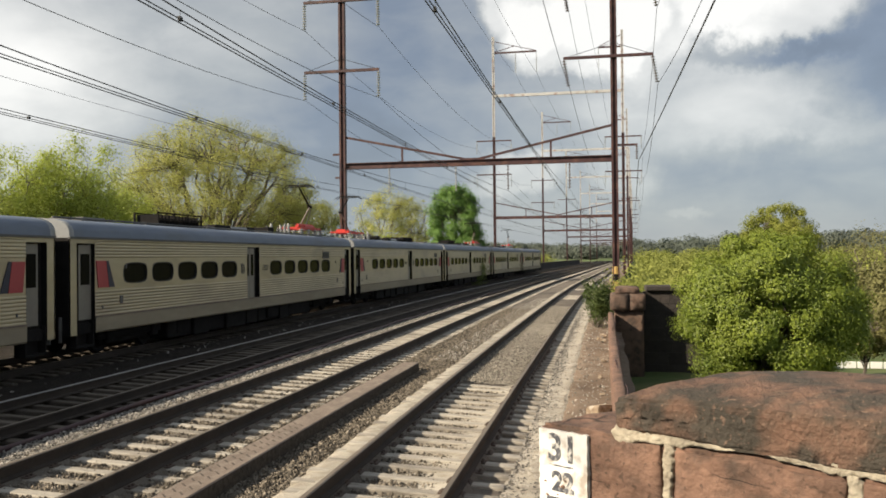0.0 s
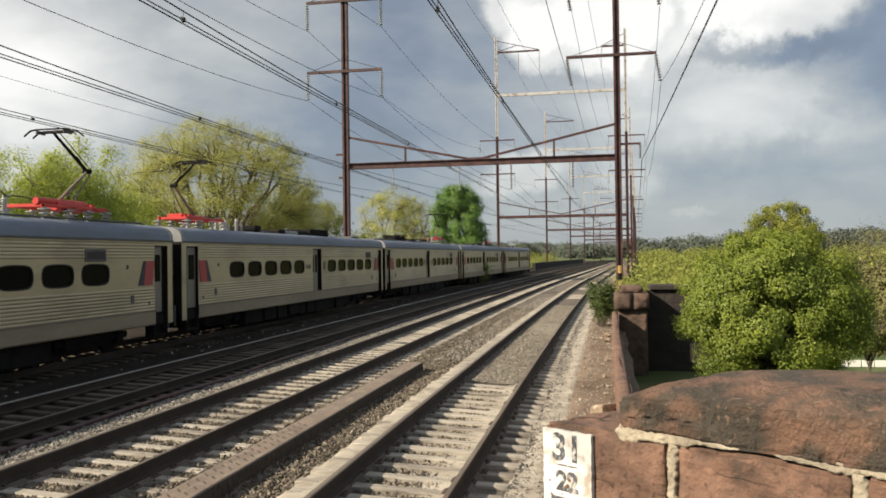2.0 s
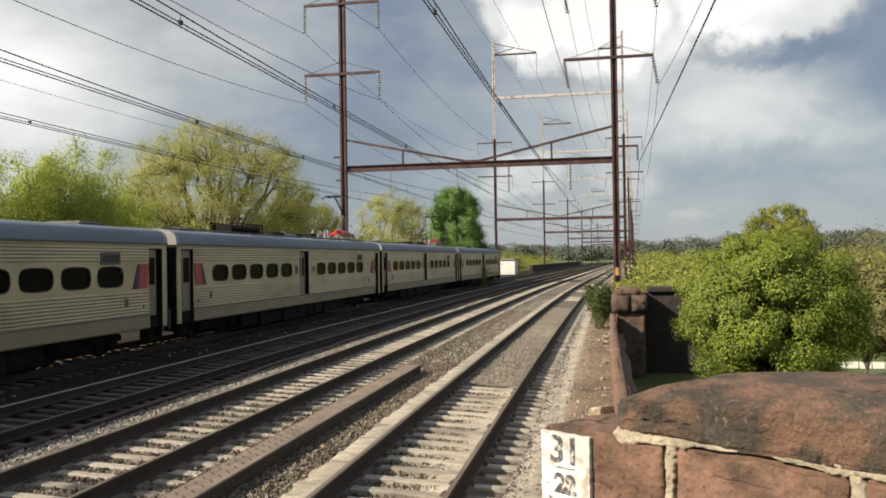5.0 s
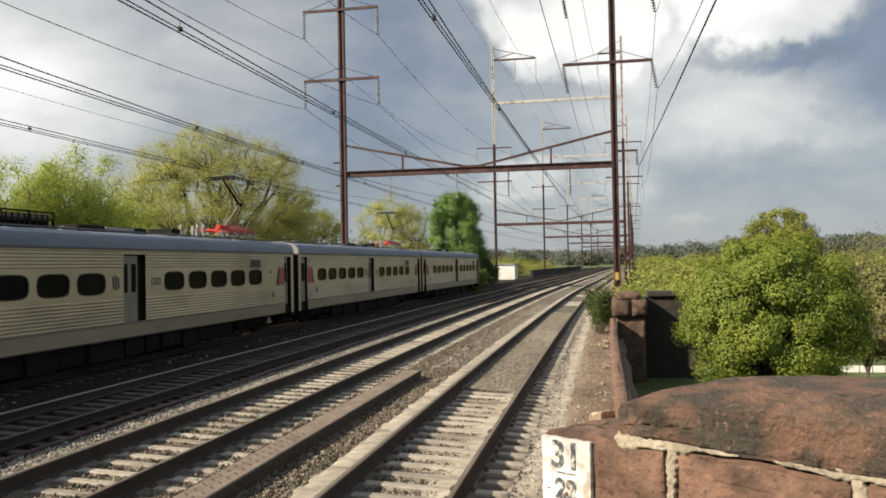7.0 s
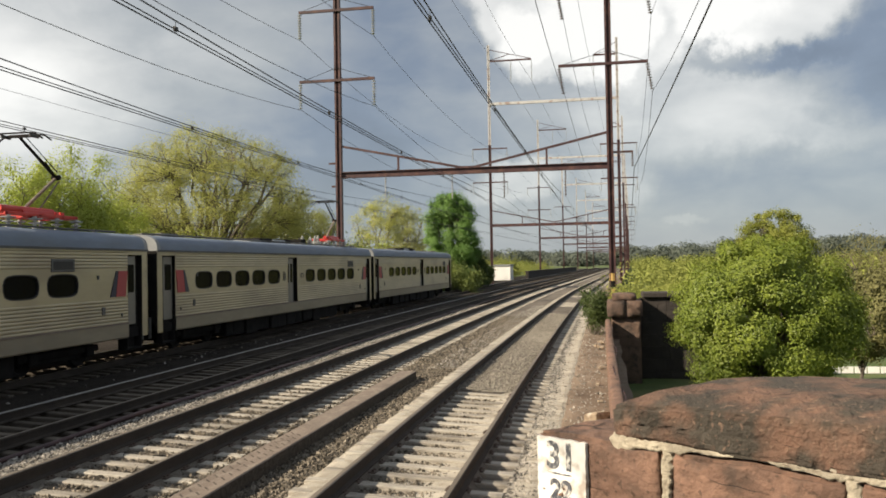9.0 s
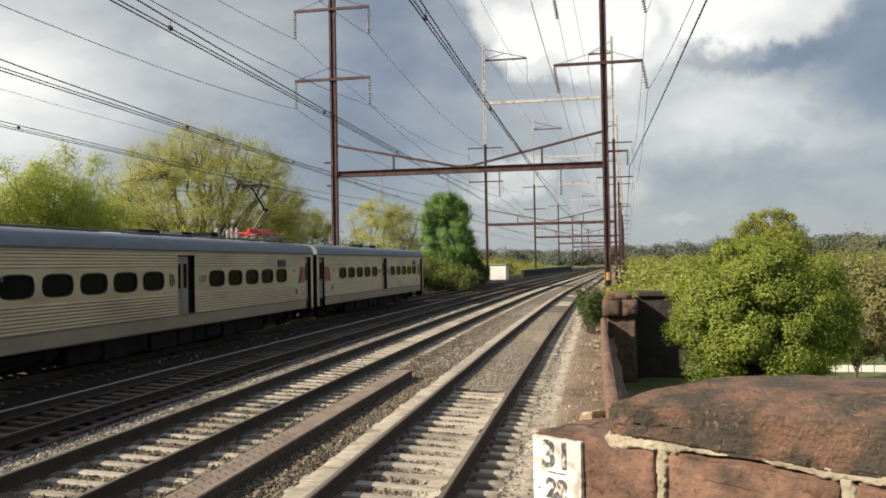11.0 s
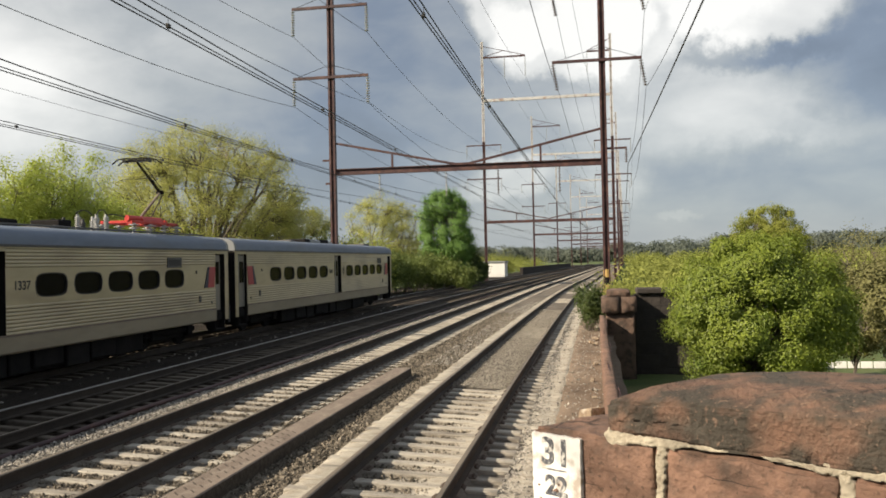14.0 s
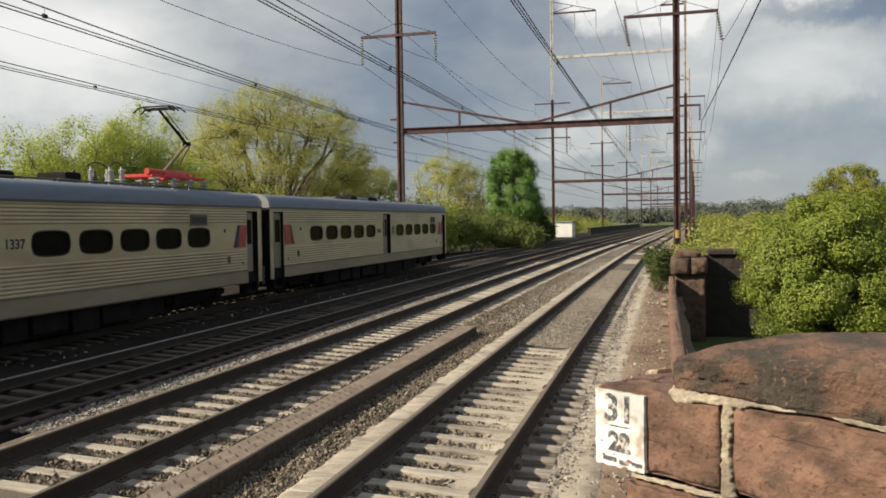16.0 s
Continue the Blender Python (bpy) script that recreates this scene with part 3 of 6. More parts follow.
def build_chips():
    rng = random.Random(3)
    fields = {"chip_fill": [(-3.25, -1.85, 19, 48, 15000, -0.17)],
              "stone_chip": [(-5.0, -3.5, 24, 60, 7000, -0.27), (-1.24, -0.55, 7, 22, 7500, -0.268), (-1.34, -0.6, 22, 45, 5500, -0.265), (-8.13, -7.85, 10, 60, 9000, -0.235), (-8.75, -8.13, 10, 60, 17000, -0.15), (-9.22, -8.7, 10, 60, 14000, -0.21)],
              "chip_brown": [(-4.85, -3.5, 7.5, 20, 17000, -0.278), (-5.0, -3.5, 20, 48, 11000, -0.278), (-3.2, -1.95, 6, 19, 7500, -0.272), (-7.62, -6.4, 8, 26, 10000, -0.252),
                             (-6.15, -5.4, 8, 28, 5500, -0.268), (-5.7, -4.9, 21.9, 48, 4000, -0.278)]}
    for material, rows in fields.items():
        spots = []
        for u0, u1, y0, y1, n, z in rows:
            for _ in range(n):
                u, y = rng.uniform(u0, u1), y0 + (y1 - y0) * rng.random() ** 1.25
                zz = z
                for c, low in TRACKS.values():
                    if abs(u - c) < 1.1:
                        zz += CANT * (0.5 - (u - c) / GAUGE) * 0.9
                spots.append(tuple(on_line(u, y, zz + rng.uniform(-0.015, 0.02))))
        chips("ballast_stones", spots, {"chip_fill": 0.017, "stone_chip": 0.023, "chip_brown": 0.027}[material], "loose pale crushed stones on the track bed" if material != "chip_brown" else "loose brown crushed stones on the track bed", material)
    spots = []
    for _ in range(1500):
        u, y = rng.uniform(-0.75, 0.25), 7 + 40 * rng.random() ** 1.4
        spots.append(tuple(on_line(u + rng.gauss(0, 0.1), y, -0.14)))
    # pale stones added in place of spots of sun falling under the train
    sun_specks = [tuple(on_line(rng.uniform(-14.5, -13.3), 14 + 45 * rng.random() ** 1.3, -0.27)) for _ in range(90)]
    chips("pale_litter", sun_specks, 0.034, "scattered pale stones in place of sunlit spots under the train")
    chips("path_rubble", spots, 0.022, "pale stone chips strewn on the dirt walkway")


def build_sand():
    """Fine pale sand drifted over the near track's ties and along both its sides."""
    c, low = TRACKS[1]
    bm = bmesh.new()

    def level(du, y):
        """Height of the ties' top."""
        return low + CANT / 2 - 0.222 - CANT * du / GAUGE

    def strip(profile, ys, rough, bare=0.0):
        grid = []
        for y in ys:
            row = []
            for du, h in profile:
                w = noise.noise(Vector((du * 2.6, y * 1.7, 3.0))) + 0.5 * noise.noise(Vector((du * 7, y * 6, 8.0)))
                row.append(bm.verts.new(on_line(c + du + 0.03 * noise.noise(Vector((y * 2.2, du, 1.0))), y, level(du, y) + h + rough * w - (bare if y < 8.6 else 0))))
            grid.append(row)
        for a, b in zip(grid, grid[1:]):
            for i in range(len(profile) - 1):
                bm.faces.new((a[i], a[i + 1], b[i + 1], b[i]))
    near = steps(3.5, 19.4, 0.07, 0.004)
    strip([(-0.66, -0.09), (-0.5, -0.08), (-0.3, -0.07), (-0.1, -0.065), (0.1, -0.058), (0.25, -0.045), (0.4, -0.026), (0.5, -0.010), (0.58, 0.004), (0.66, 0.018)], near, 0.022, 0.03)
    strip([(-1.48, -0.13), (-1.40, -0.06), (-1.28, -0.014), (-1.18, -0.004), (-1.08, 0.0), (-0.98, 0.003), (-0.88, 0.008), (-0.80, 0.012)], near + steps(19.6, 75, 0.2, 0.012), 0.011)
    strip([(1.20, -0.12), (1.28, -0.06), (1.36, -0.015), (1.45, 0.002), (1.6, 0.02), (1.75, 0.04), (1.9, 0.05), (2.0, -0.05)], near + steps(19.6, 60, 0.2, 0.012), 0.024)
    tagged(part("drifted_sand", bm, "sand", smooth=True), "pale fine sand drifted over the near ties and ballast", "sand", kind="stuff")


# ---- tracks ----
def build_tracks():
    head = [(-0.042, -0.013), (-0.030, 0.0), (0.030, 0.0), (0.042, -0.013), (0.041, -0.048), (0.013, -0.062), (0.012, -0.168), (0.080, -0.190), (0.080, -0.204),
            (-0.080, -0.204), (-0.080, -0.190), (-0.012, -0.168), (-0.013, -0.062), (-0.041, -0.048)]
    tie_meshes = {}
    for kind in ("tie_wood", "tie_dark"):
        bm = bmesh.new()
        box(bm, -1.36, 1.36, -0.098, 0.098, -0.17, 0.0, bevel=0.014)
        tie_meshes[kind] = mesh_of("tie", bm, kind)
    bm = bmesh.new()
    box(bm, -0.17, 0.17, -0.09, 0.09, 0.0, 0.018, bevel=0.004)
    for x in (-0.12, 0.12):
        box(bm, x - 0.02, x + 0.02, -0.06, -0.02, 0.018, 0.045, bevel=0.005)
        box(bm, x - 0.02, x + 0.02, 0.02, 0.06, 0.018, 0.045, bevel=0.005)
    plate_mesh = mesh_of("tie_plate", bm, "plate")
    lean = math.degrees(math.atan2(CANT, GAUGE))
    for n, (c, low) in TRACKS.items():
        track = thing("track_%d" % n, "", "", kind="structure")
        tagged(track, ("running line of steel rails on weathered pale timber ties", "running line of steel rails on weathered pale timber ties",
                       "running line of steel rails on ties coloured dark for shade", "running line beneath the train, ties coloured dark for shade")[n - 1], "railway track")
        for side, name in ((-1, "rail"), (1, "rail")):
            bm = bmesh.new()
            shine = [0, 1, 1 if side < 0 else 0] + [0] * 11
            u = c + side * GAUGE / 2
            sweep(bm, [(p[0], p[1] + low + (CANT if side < 0 else 0)) for p in head], steps(-14, 470, 0.8, 0.02), u, mats=shine)
            part(name, bm, ["rail_rust", "rail_top" if n > 2 and side < 0 else "rail_dull"], track)
        rng = random.Random(n)
        y, count, rest = 6.5 + 0.1 * n, 0, bmesh.new()
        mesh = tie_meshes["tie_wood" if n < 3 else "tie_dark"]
        back = y - 0.53
        while back > -13:
            at = Matrix.Translation(on_line(c, back, low + CANT / 2 - 0.222)) @ pose(0, 0, 0, 0, lean, rng.uniform(-0.7, 0.7))
            box(rest, -1.36, 1.36, -0.098, 0.098, -0.17, 0.0, m=at)
            back -= 0.53
        while y < 330:
            jit = rng.uniform(-0.035, 0.035)
            at = Matrix.Translation(on_line(c + rng.uniform(-0.05, 0.05), y + jit, low + CANT / 2 - 0.222 + rng.uniform(-0.006, 0.006))) @ pose(0, 0, 0, 0, lean, rng.uniform(-0.7, 0.7) - math.degrees(slope(y)))
            if count < 290:
                piece("tie", mesh, track, at)
                if n < 3 and y < 30:
                    for side in (-1, 1):
                        piece("tie_plate", plate_mesh, track, at @ pose(side * GAUGE / 2, 0, 0.001))
            else:
                box(rest, -1.36, 1.36, -0.115, 0.115, -0.17, 0.0, m=at)
            count += 1
            y += 0.53 + rng.uniform(-0.03, 0.03)
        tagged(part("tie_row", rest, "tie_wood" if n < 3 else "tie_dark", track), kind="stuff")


def build_trough():
    ob = thing("cable_trough", "long brown timber cable trough lying beside the track", "cable trough")
    bm = bmesh.new()
    # sides and underside get a darker timber, shade put into the colour
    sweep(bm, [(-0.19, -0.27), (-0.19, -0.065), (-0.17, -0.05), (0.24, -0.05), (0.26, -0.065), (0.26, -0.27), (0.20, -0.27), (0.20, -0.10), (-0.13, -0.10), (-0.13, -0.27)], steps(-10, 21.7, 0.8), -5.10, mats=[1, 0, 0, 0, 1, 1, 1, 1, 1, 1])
    part("cover", bm, ["trough", "tie_dark"], ob, "weathered plank cover, sides coloured dark for shade")
    bm = bmesh.new()
    box(bm, -0.012, 0.012, -0.075, 0.075, 0, 0.007)
    mark = mesh_of("batten", bm, "trough_mark")
    for i in range(44):
        for u in (-5.16, -5.0):
            y = 6.0 + 0.24 * i + (0.12 if u > -5.1 else 0)
            if y < 13.5:
                piece("batten", mark, ob, Matrix.Translation(on_line(u, y, -0.054)) @ pose(0, 0, 0, 0, 0, 40))
    # a brown steel pipe between the second and the third track
    pipe = thing("signal_pipe", "rusty brown pipe run on the ballast between two tracks", "pipe")
    bm = bmesh.new()
    sweep(bm, [(0.05 * math.cos(a), 0.05 * math.sin(a)) for a in (math.pi * i / 4 for i in range(8))], steps(-10, 75, 1.0), -9.28, lift=lambda y: -0.17 + 0.02 * math.sin(y * 0.9))
    part("pipe", bm, "rust_paint", pipe, smooth=True)


# ---- stonework on the right ----
def stone(poly, z0, z1, material, parent, name="stone", lump=0.02, seed=0.0, crown=0.0, cut=0.045, bevel=0.03, label="", fine=5.0, worn=0.0):
    bm = bmesh.new()
    lo = [bm.verts.new((x, y, z0)) for x, y in poly]
    hi = [bm.verts.new((x, y, z1)) for x, y in poly]
    n = len(poly)
    bm.faces.new(lo[::-1]), bm.faces.new(hi)
    for i in range(n):
        bm.faces.new((lo[i], lo[(i + 1) % n], hi[(i + 1) % n], hi[i]))
    bmesh.ops.bevel(bm, geom=list(bm.edges), offset=bevel, segments=2, affect="EDGES")
    bmesh.ops.triangulate(bm, faces=bm.faces)
    for _ in range(7):
        long = [e for e in bm.edges if e.calc_length() > cut]
        if not long:
            break
        bmesh.ops.subdivide_edges(bm, edges=long, cuts=1)
        bmesh.ops.triangulate(bm, faces=bm.faces)
    if crown:
        mx, my = sum(p[0] for p in poly) / n, sum(p[1] for p in poly) / n
        reach = max(math.hypot(p[0] - mx, p[1] - my) for p in poly)
        for v in bm.verts:
            if v.co.z > (z0 + z1) / 2:
                v.co.z += crown * (1 - min(1, math.hypot(v.co.x - mx, v.co.y - my) / reach) ** 2)
    if worn:   # the upper edges are worn round
        for v in bm.verts:
            if v.co.z > (z0 + z1) / 2:
                d = min(abs((b[0] - a[0]) * (v.co.y - a[1]) - (b[1] - a[1]) * (v.co.x - a[0])) / math.hypot(b[0] - a[0], b[1] - a[1]) for a, b in zip(poly, poly[1:] + poly[:1]))
                v.co.z -= worn * (1 - min(1, d / 0.24)) ** 2
    rough_up(bm, lump, fine, seed)
    return part(name, bm, material, parent, label, smooth=True)


FRONT = Vector((0.30, 3.70, 0))      # on the near pillar's face
ALONG = Vector((0.829, -0.559, 0))   # along the face, to the right
INTO = Vector((0.559, 0.829, 0))     # away from the camera


def on_face(s, d=0.0):
    p = FRONT + ALONG * s + INTO * d
    return (p.x, p.y)


def build_pillar():
    ob = thing("stone_parapet", "weathered red sandstone parapet end with thick pale mortar joints", "stone wall")
    top, mid, low = 1.975, 1.555, 1.10
    # course with the painted number
    stone([on_face(-0.705), on_face(-0.028), on_face(-0.028, 0.62), on_face(-0.60, 0.62)], mid + 0.012, top - 0.014, "sandstone", ob, lump=0.012, seed=1, bevel=0.018)
    stone([on_face(0.008), on_face(0.74), on_face(0.74, 0.62), on_face(0.008, 0.62)], mid + 0.012, top - 0.022, "sandstone", ob, lump=0.018, seed=2, bevel=0.018)
    stone([on_face(0.775), on_face(1.9), on_face(1.9, 0.62), on_face(0.775, 0.62)], mid + 0.012, top - 0.02, "sandstone", ob, lump=0.018, seed=3, bevel=0.018)
    # course below, set back at its end
    stone([on_face(-0.55), on_face(0.30), on_face(0.30, 0.7), on_face(-0.50, 0.7)], low, mid - 0.02, "sandstone", ob, lump=0.018, seed=4)
    stone([on_face(0.33), on_face(1.9), on_face(1.9, 0.7), on_face(0.33, 0.7)], low, mid - 0.02, "sandstone", ob, lump=0.018, seed=5)
    stone([on_face(-0.52, 0.03), on_face(1.9, 0.03), on_face(1.9, 0.9), on_face(-0.48, 0.9)], -1.2, low - 0.02, "sandstone", ob, name="footing", lump=0.02, seed=6, cut=0.3)
    # coping slab
    stone([on_face(-0.28, 0.0), on_face(0.6, -0.006), on_face(1.9, -0.006), (2.75, 3.55), (1.38, 4.22), (0.66, 4.45)], top + 0.004, top + 0.175, "sandstone_top", ob,
          name="coping_slab", lump=0.009, seed=9, crown=0.085, bevel=0.016, worn=0.06, cut=0.035, label="blackened sandstone coping slab")
    # mortar
    bm = bmesh.new()
    pts = [(-0.24, 0.05), (1.9, 0.05), (1.9, 0.6), (-0.2, 0.6)]
    vs = [[bm.verts.new((*on_face(s, d), z)) for s, d in pts] for z in (top - 0.03, top + 0.03)]
    for i in range(4):
        bm.faces.new((vs[0][i], vs[0][(i + 1) % 4], vs[1][(i + 1) % 4], vs[1][i]))
    bm.faces.new(vs[1]), bm.faces.new(vs[0][::-1])
    part("bed_mortar", bm, "mortar", ob, "crumbling pale bed mortar")
    rng = random.Random(8)

    def smear(knots, seed, upright=False, proud=0.004):
        """A ragged ribbon of mortar pressed along a joint; knots are (along, across, half its width)."""
        bm = bmesh.new()
        grid, a = [], knots[0][0]
        while a < knots[-1][0]:
            k = next(i for i in range(len(knots) - 1) if knots[i][0] <= a <= knots[i + 1][0])
            p, q = knots[k], knots[k + 1]
            f = (a - p[0]) / (q[0] - p[0])
            across, half = p[1] + (q[1] - p[1]) * f, p[2] + (q[2] - p[2]) * f
            row = []
            for v in (-1.0, -0.8, -0.4, 0.0, 0.4, 0.8, 1.0):
                edge = v * half * (1 + 0.95 * noise.noise(Vector((a * 11, seed + (9 if v > 0 else 0), 0))) + 0.6 * noise.noise(Vector((a * 47, seed, 5 if v > 0 else 0))))
                d = 0.02 if abs(v) == 1 else -proud * (1 - 0.7 * v * v) + 0.007 * noise.noise(Vector((a * 19, v * 2, seed))) + 0.005 * noise.noise(Vector((a * 60, v * 4, seed)))
                row.append(bm.verts.new((*on_face(across + edge, d), a) if upright else (*on_face(a, d), across + edge)))
            grid.append(row)
            a += 0.007
        for g, h in zip(grid, grid[1:]):
            for i in range(6):
                bm.faces.new((g[i], g[i + 1], h[i + 1], h[i]))
        bm.faces.new(grid[0]), bm.faces.new(grid[-1][::-1])
        part("mortar", bm, "mortar", ob, smooth=True)
    smear([(-0.29, top + 0.004, 0.012), (-0.27, top - 0.008, 0.036), (-0.20, top - 0.012, 0.036), (-0.12, top - 0.012, 0.024), (-0.03, top - 0.006, 0.020), (0.06, top, 0.020), (0.12, top, 0.011), (0.20, top + 0.001, 0.012), (0.30, top + 0.002, 0.003)], 1.0)
    smear([(0.44, top + 0.006, 0.004), (0.49, top + 0.002, 0.021), (0.56, top - 0.002, 0.010), (0.60, top - 0.006, 0.012), (0.66, top - 0.004, 0.024), (0.76, top - 0.006, 0.024), (0.86, top - 0.008, 0.018), (1.0, top - 0.01, 0.03), (1.2, top - 0.01, 0.02)], 2.0)
    smear([(mid, -0.010, 0.028), (mid + 0.2, -0.014, 0.022), (top - 0.06, -0.008, 0.026), (top - 0.01, 0.004, 0.034)], 3.0, True)
    smear([(mid, 0.757, 0.03), (mid + 0.2, 0.757, 0.026), (top - 0.02, 0.76, 0.032)], 4.0, True)
    smear([(-0.5, mid - 0.012, 0.008), (-0.2, mid - 0.012, 0.012), (0.3, mid - 0.012, 0.010)], 5.0, proud=0.0)
    # the painted number
    x, y = on_face(-0.555, -0.012)
    turn = Matrix.Translation((x, y, 1.755)) @ Matrix(((ALONG.x, 0, -INTO.x, 0), (ALONG.y, 0, -INTO.y, 0), (0, 1, 0, 0), (0, 0, 0, 1)))
    bm = bmesh.new()
    nx, ny = 14, 16
    grid = [[bm.verts.new((-0.140 + 0.280 * i / nx + (0.006 * noise.noise(Vector((i * 3.1, j * 0.9, 0))) if i in (0, nx) else 0),
                           -0.182 + 0.362 * j / ny + (0.008 * noise.noise(Vector((i * 0.8, j * 2.7, 4))) if j in (0, ny) else 0), 0.010)) for i in range(nx + 1)] for j in range(ny + 1)]
    for a, b in zip(grid, grid[1:]):
        for i in range(nx):
            bm.faces.new((a[i], a[i + 1], b[i + 1], b[i]))
    r = bmesh.ops.extrude_face_region(bm, geom=list(bm.faces))
    for v in r["geom"]:
        if isinstance(v, bmesh.types.BMVert):
            v.co.z -= 0.03
    sign = part("painted_panel", bm, "white_paint", ob, "flaking white painted panel", at=turn)
    for k in range(13):
        bm = bmesh.new()
        n = rng.randint(5, 9)
        cx0, cy0, r0 = rng.uniform(-0.12, 0.12), rng.uniform(-0.18, -0.03), rng.uniform(0.003, 0.012)
        ring0 = [bm.verts.new((cx0 + 1.7 * r0 * rng.uniform(0.5, 1.2) * math.cos(6.283 * i / n), cy0 + r0 * rng.uniform(0.4, 1.2) * math.sin(6.283 * i / n), 0.0113)) for i in range(n)]
        bm.faces.new(ring0)
        bmesh.ops.extrude_face_region(bm, geom=list(bm.faces))
        for v in ring0:
            v.co.z -= 0.004
        part("flaked_spot", bm, "sandstone", sign)
    for x0, x1, y0, y1 in ((-0.095, -0.015, -0.160, -0.138), (0.0, 0.055, -0.166, -0.146), (0.07, 0.13, -0.160, -0.142), (-0.08, 0.06, 0.012, 0.019)):
        bm = bmesh.new()
        box(bm, x0, x1, y0, y1, 0.008, 0.0122)
        part("faded_stroke", bm, "black_paint", sign)
    for text, yy, size in (("31", 0.095, 0.180), ("22", -0.065, 0.130)):
        cu = bpy.data.curves.new("number", "FONT")
        cu.body, cu.size, cu.align_x, cu.align_y, cu.offset, cu.extrude = text, size, "CENTER", "CENTER", 0.004, 0.001
        cu.materials.append(M["black_paint"])
        o = new("number", cu)
        o.parent = sign
        o.matrix_basis = pose(0.0, yy, 0.0125)


def build_parapet():
    ob = thing("low_parapet", "low rusty-brown parapet along the walkway with a slack cable", "stone wall")
    bm = bmesh.new()
    sweep(bm, [(-0.10, -2.6), (-0.10, 0.59), (-0.07, 0.62), (0.07, 0.62), (0.10, 0.59), (0.10, -2.6)], steps(6, 32.1, 0.35), 0.30)
    rough_up(bm, 0.009, 3.0, 2.0)
    part("wall_top", bm, "sandstone", ob, smooth=True)
    bm = bmesh.new()
    last = None
    for i in range(40):
        y = 12 + 0.5 * i
        p = on_line(0.36 + 0.07 * math.sin(i * 0.45), y, 0.60 + 0.04 * math.sin(i * 0.8))
        if last:
            tube(bm, last, p, 0.009, n=6)
        last = p
    part("cable", bm, "rust_paint", ob, "slack brown cable", smooth=True)
    # pier with a two-stone cap
    pier = thing("parapet_pier", "square red sandstone pier with a projecting cap", "stone pier")
    stone([(0.66, 32.2), (1.74, 32.2), (1.74, 33.6), (0.66, 33.6)], -2.6, 0.66, "pier_stone", pier, name="shaft", cut=0.3)
    stone([(0.50, 32.0), (1.18, 32.0), (1.18, 33.8), (0.50, 33.8)], 0.68, 1.30, "pier_stone", pier, name="cap_stone", cut=0.3, seed=2)
    stone([(1.20, 32.02), (1.80, 32.02), (1.80, 33.8), (1.20, 33.8)], 0.68, 1.30, "pier_stone", pier, name="cap_stone", cut=0.3, seed=3)
    stone([(0.66, 32.3), (1.60, 32.3), (1.5, 33.6), (0.76, 33.6)], 1.30, 1.50, "pier_stone", pier, name="cap_top", cut=0.3, seed=4, crown=0.1)
    wall = thing("wing_wall", "tall masonry wing wall coloured dark for shade", "stone wall")
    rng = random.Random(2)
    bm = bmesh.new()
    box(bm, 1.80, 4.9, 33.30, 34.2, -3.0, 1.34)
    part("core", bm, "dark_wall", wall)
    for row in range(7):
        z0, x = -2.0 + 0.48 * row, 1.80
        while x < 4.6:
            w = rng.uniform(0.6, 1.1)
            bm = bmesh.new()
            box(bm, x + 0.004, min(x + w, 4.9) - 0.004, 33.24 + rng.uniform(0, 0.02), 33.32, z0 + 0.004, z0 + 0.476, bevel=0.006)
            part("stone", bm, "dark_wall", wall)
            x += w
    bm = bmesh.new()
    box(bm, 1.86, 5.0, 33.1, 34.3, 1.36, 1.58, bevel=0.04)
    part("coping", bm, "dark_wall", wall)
    # broken stones on the walkway
    rng = random.Random(12)
    for u, y, r in ((-0.02, 15.3, 0.19), (0.07, 14.9, 0.08), (-0.08, 15.7, 0.06), (0.06, 15.8, 0.07), (0.02, 17.5, 0.04), (-0.03, 20.0, 0.05), (0.05, 23.0, 0.05), (0.02, 28.5, 0.08), (-0.12, 29.0, 0.06), (0.08, 30.0, 0.07), (-0.02, 30.6, 0.06)):
        bm = bmesh.new()
        box(bm, -r * 1.3, r * 1.2, -r * 0.8, r * 0.9, -r * 0.6, r * 0.6, bevel=r * 0.18, m=pose(0, 0, 0, rng.uniform(-15, 15), rng.uniform(-20, 20), rng.uniform(0, 90)))
        rough_up(bm, r * 0.25, 1.2 / r, y)
        o = part("fallen_stone", bm, "rubble_tan", at=Matrix.Translation(on_line(u, y, -0.12 + r * 0.3)))
        tagged(o, "broken lump of stone lying on the dirt walkway", "stone", "fallen stones")


def build_far_wall():
    ob = thing("trackside_wall", "long low dark wall beside the far tracks", "wall")
    bm = bmesh.new()
    sweep(bm, [(-0.3, -1.6), (-0.3, 1.0), (0.3, 1.0), (0.3, -1.6)], steps(175, 330, 6), -19.5)
    part("wall_body", bm, "dark_wall", ob)
    bm = bmesh.new()
    sweep(bm, [(-0.4, 1.0), (-0.4, 1.25), (0.4, 1.25), (0.4, 1.0)], steps(175, 330, 6), -19.5)
    part("coping", bm, "dark_wall", ob)


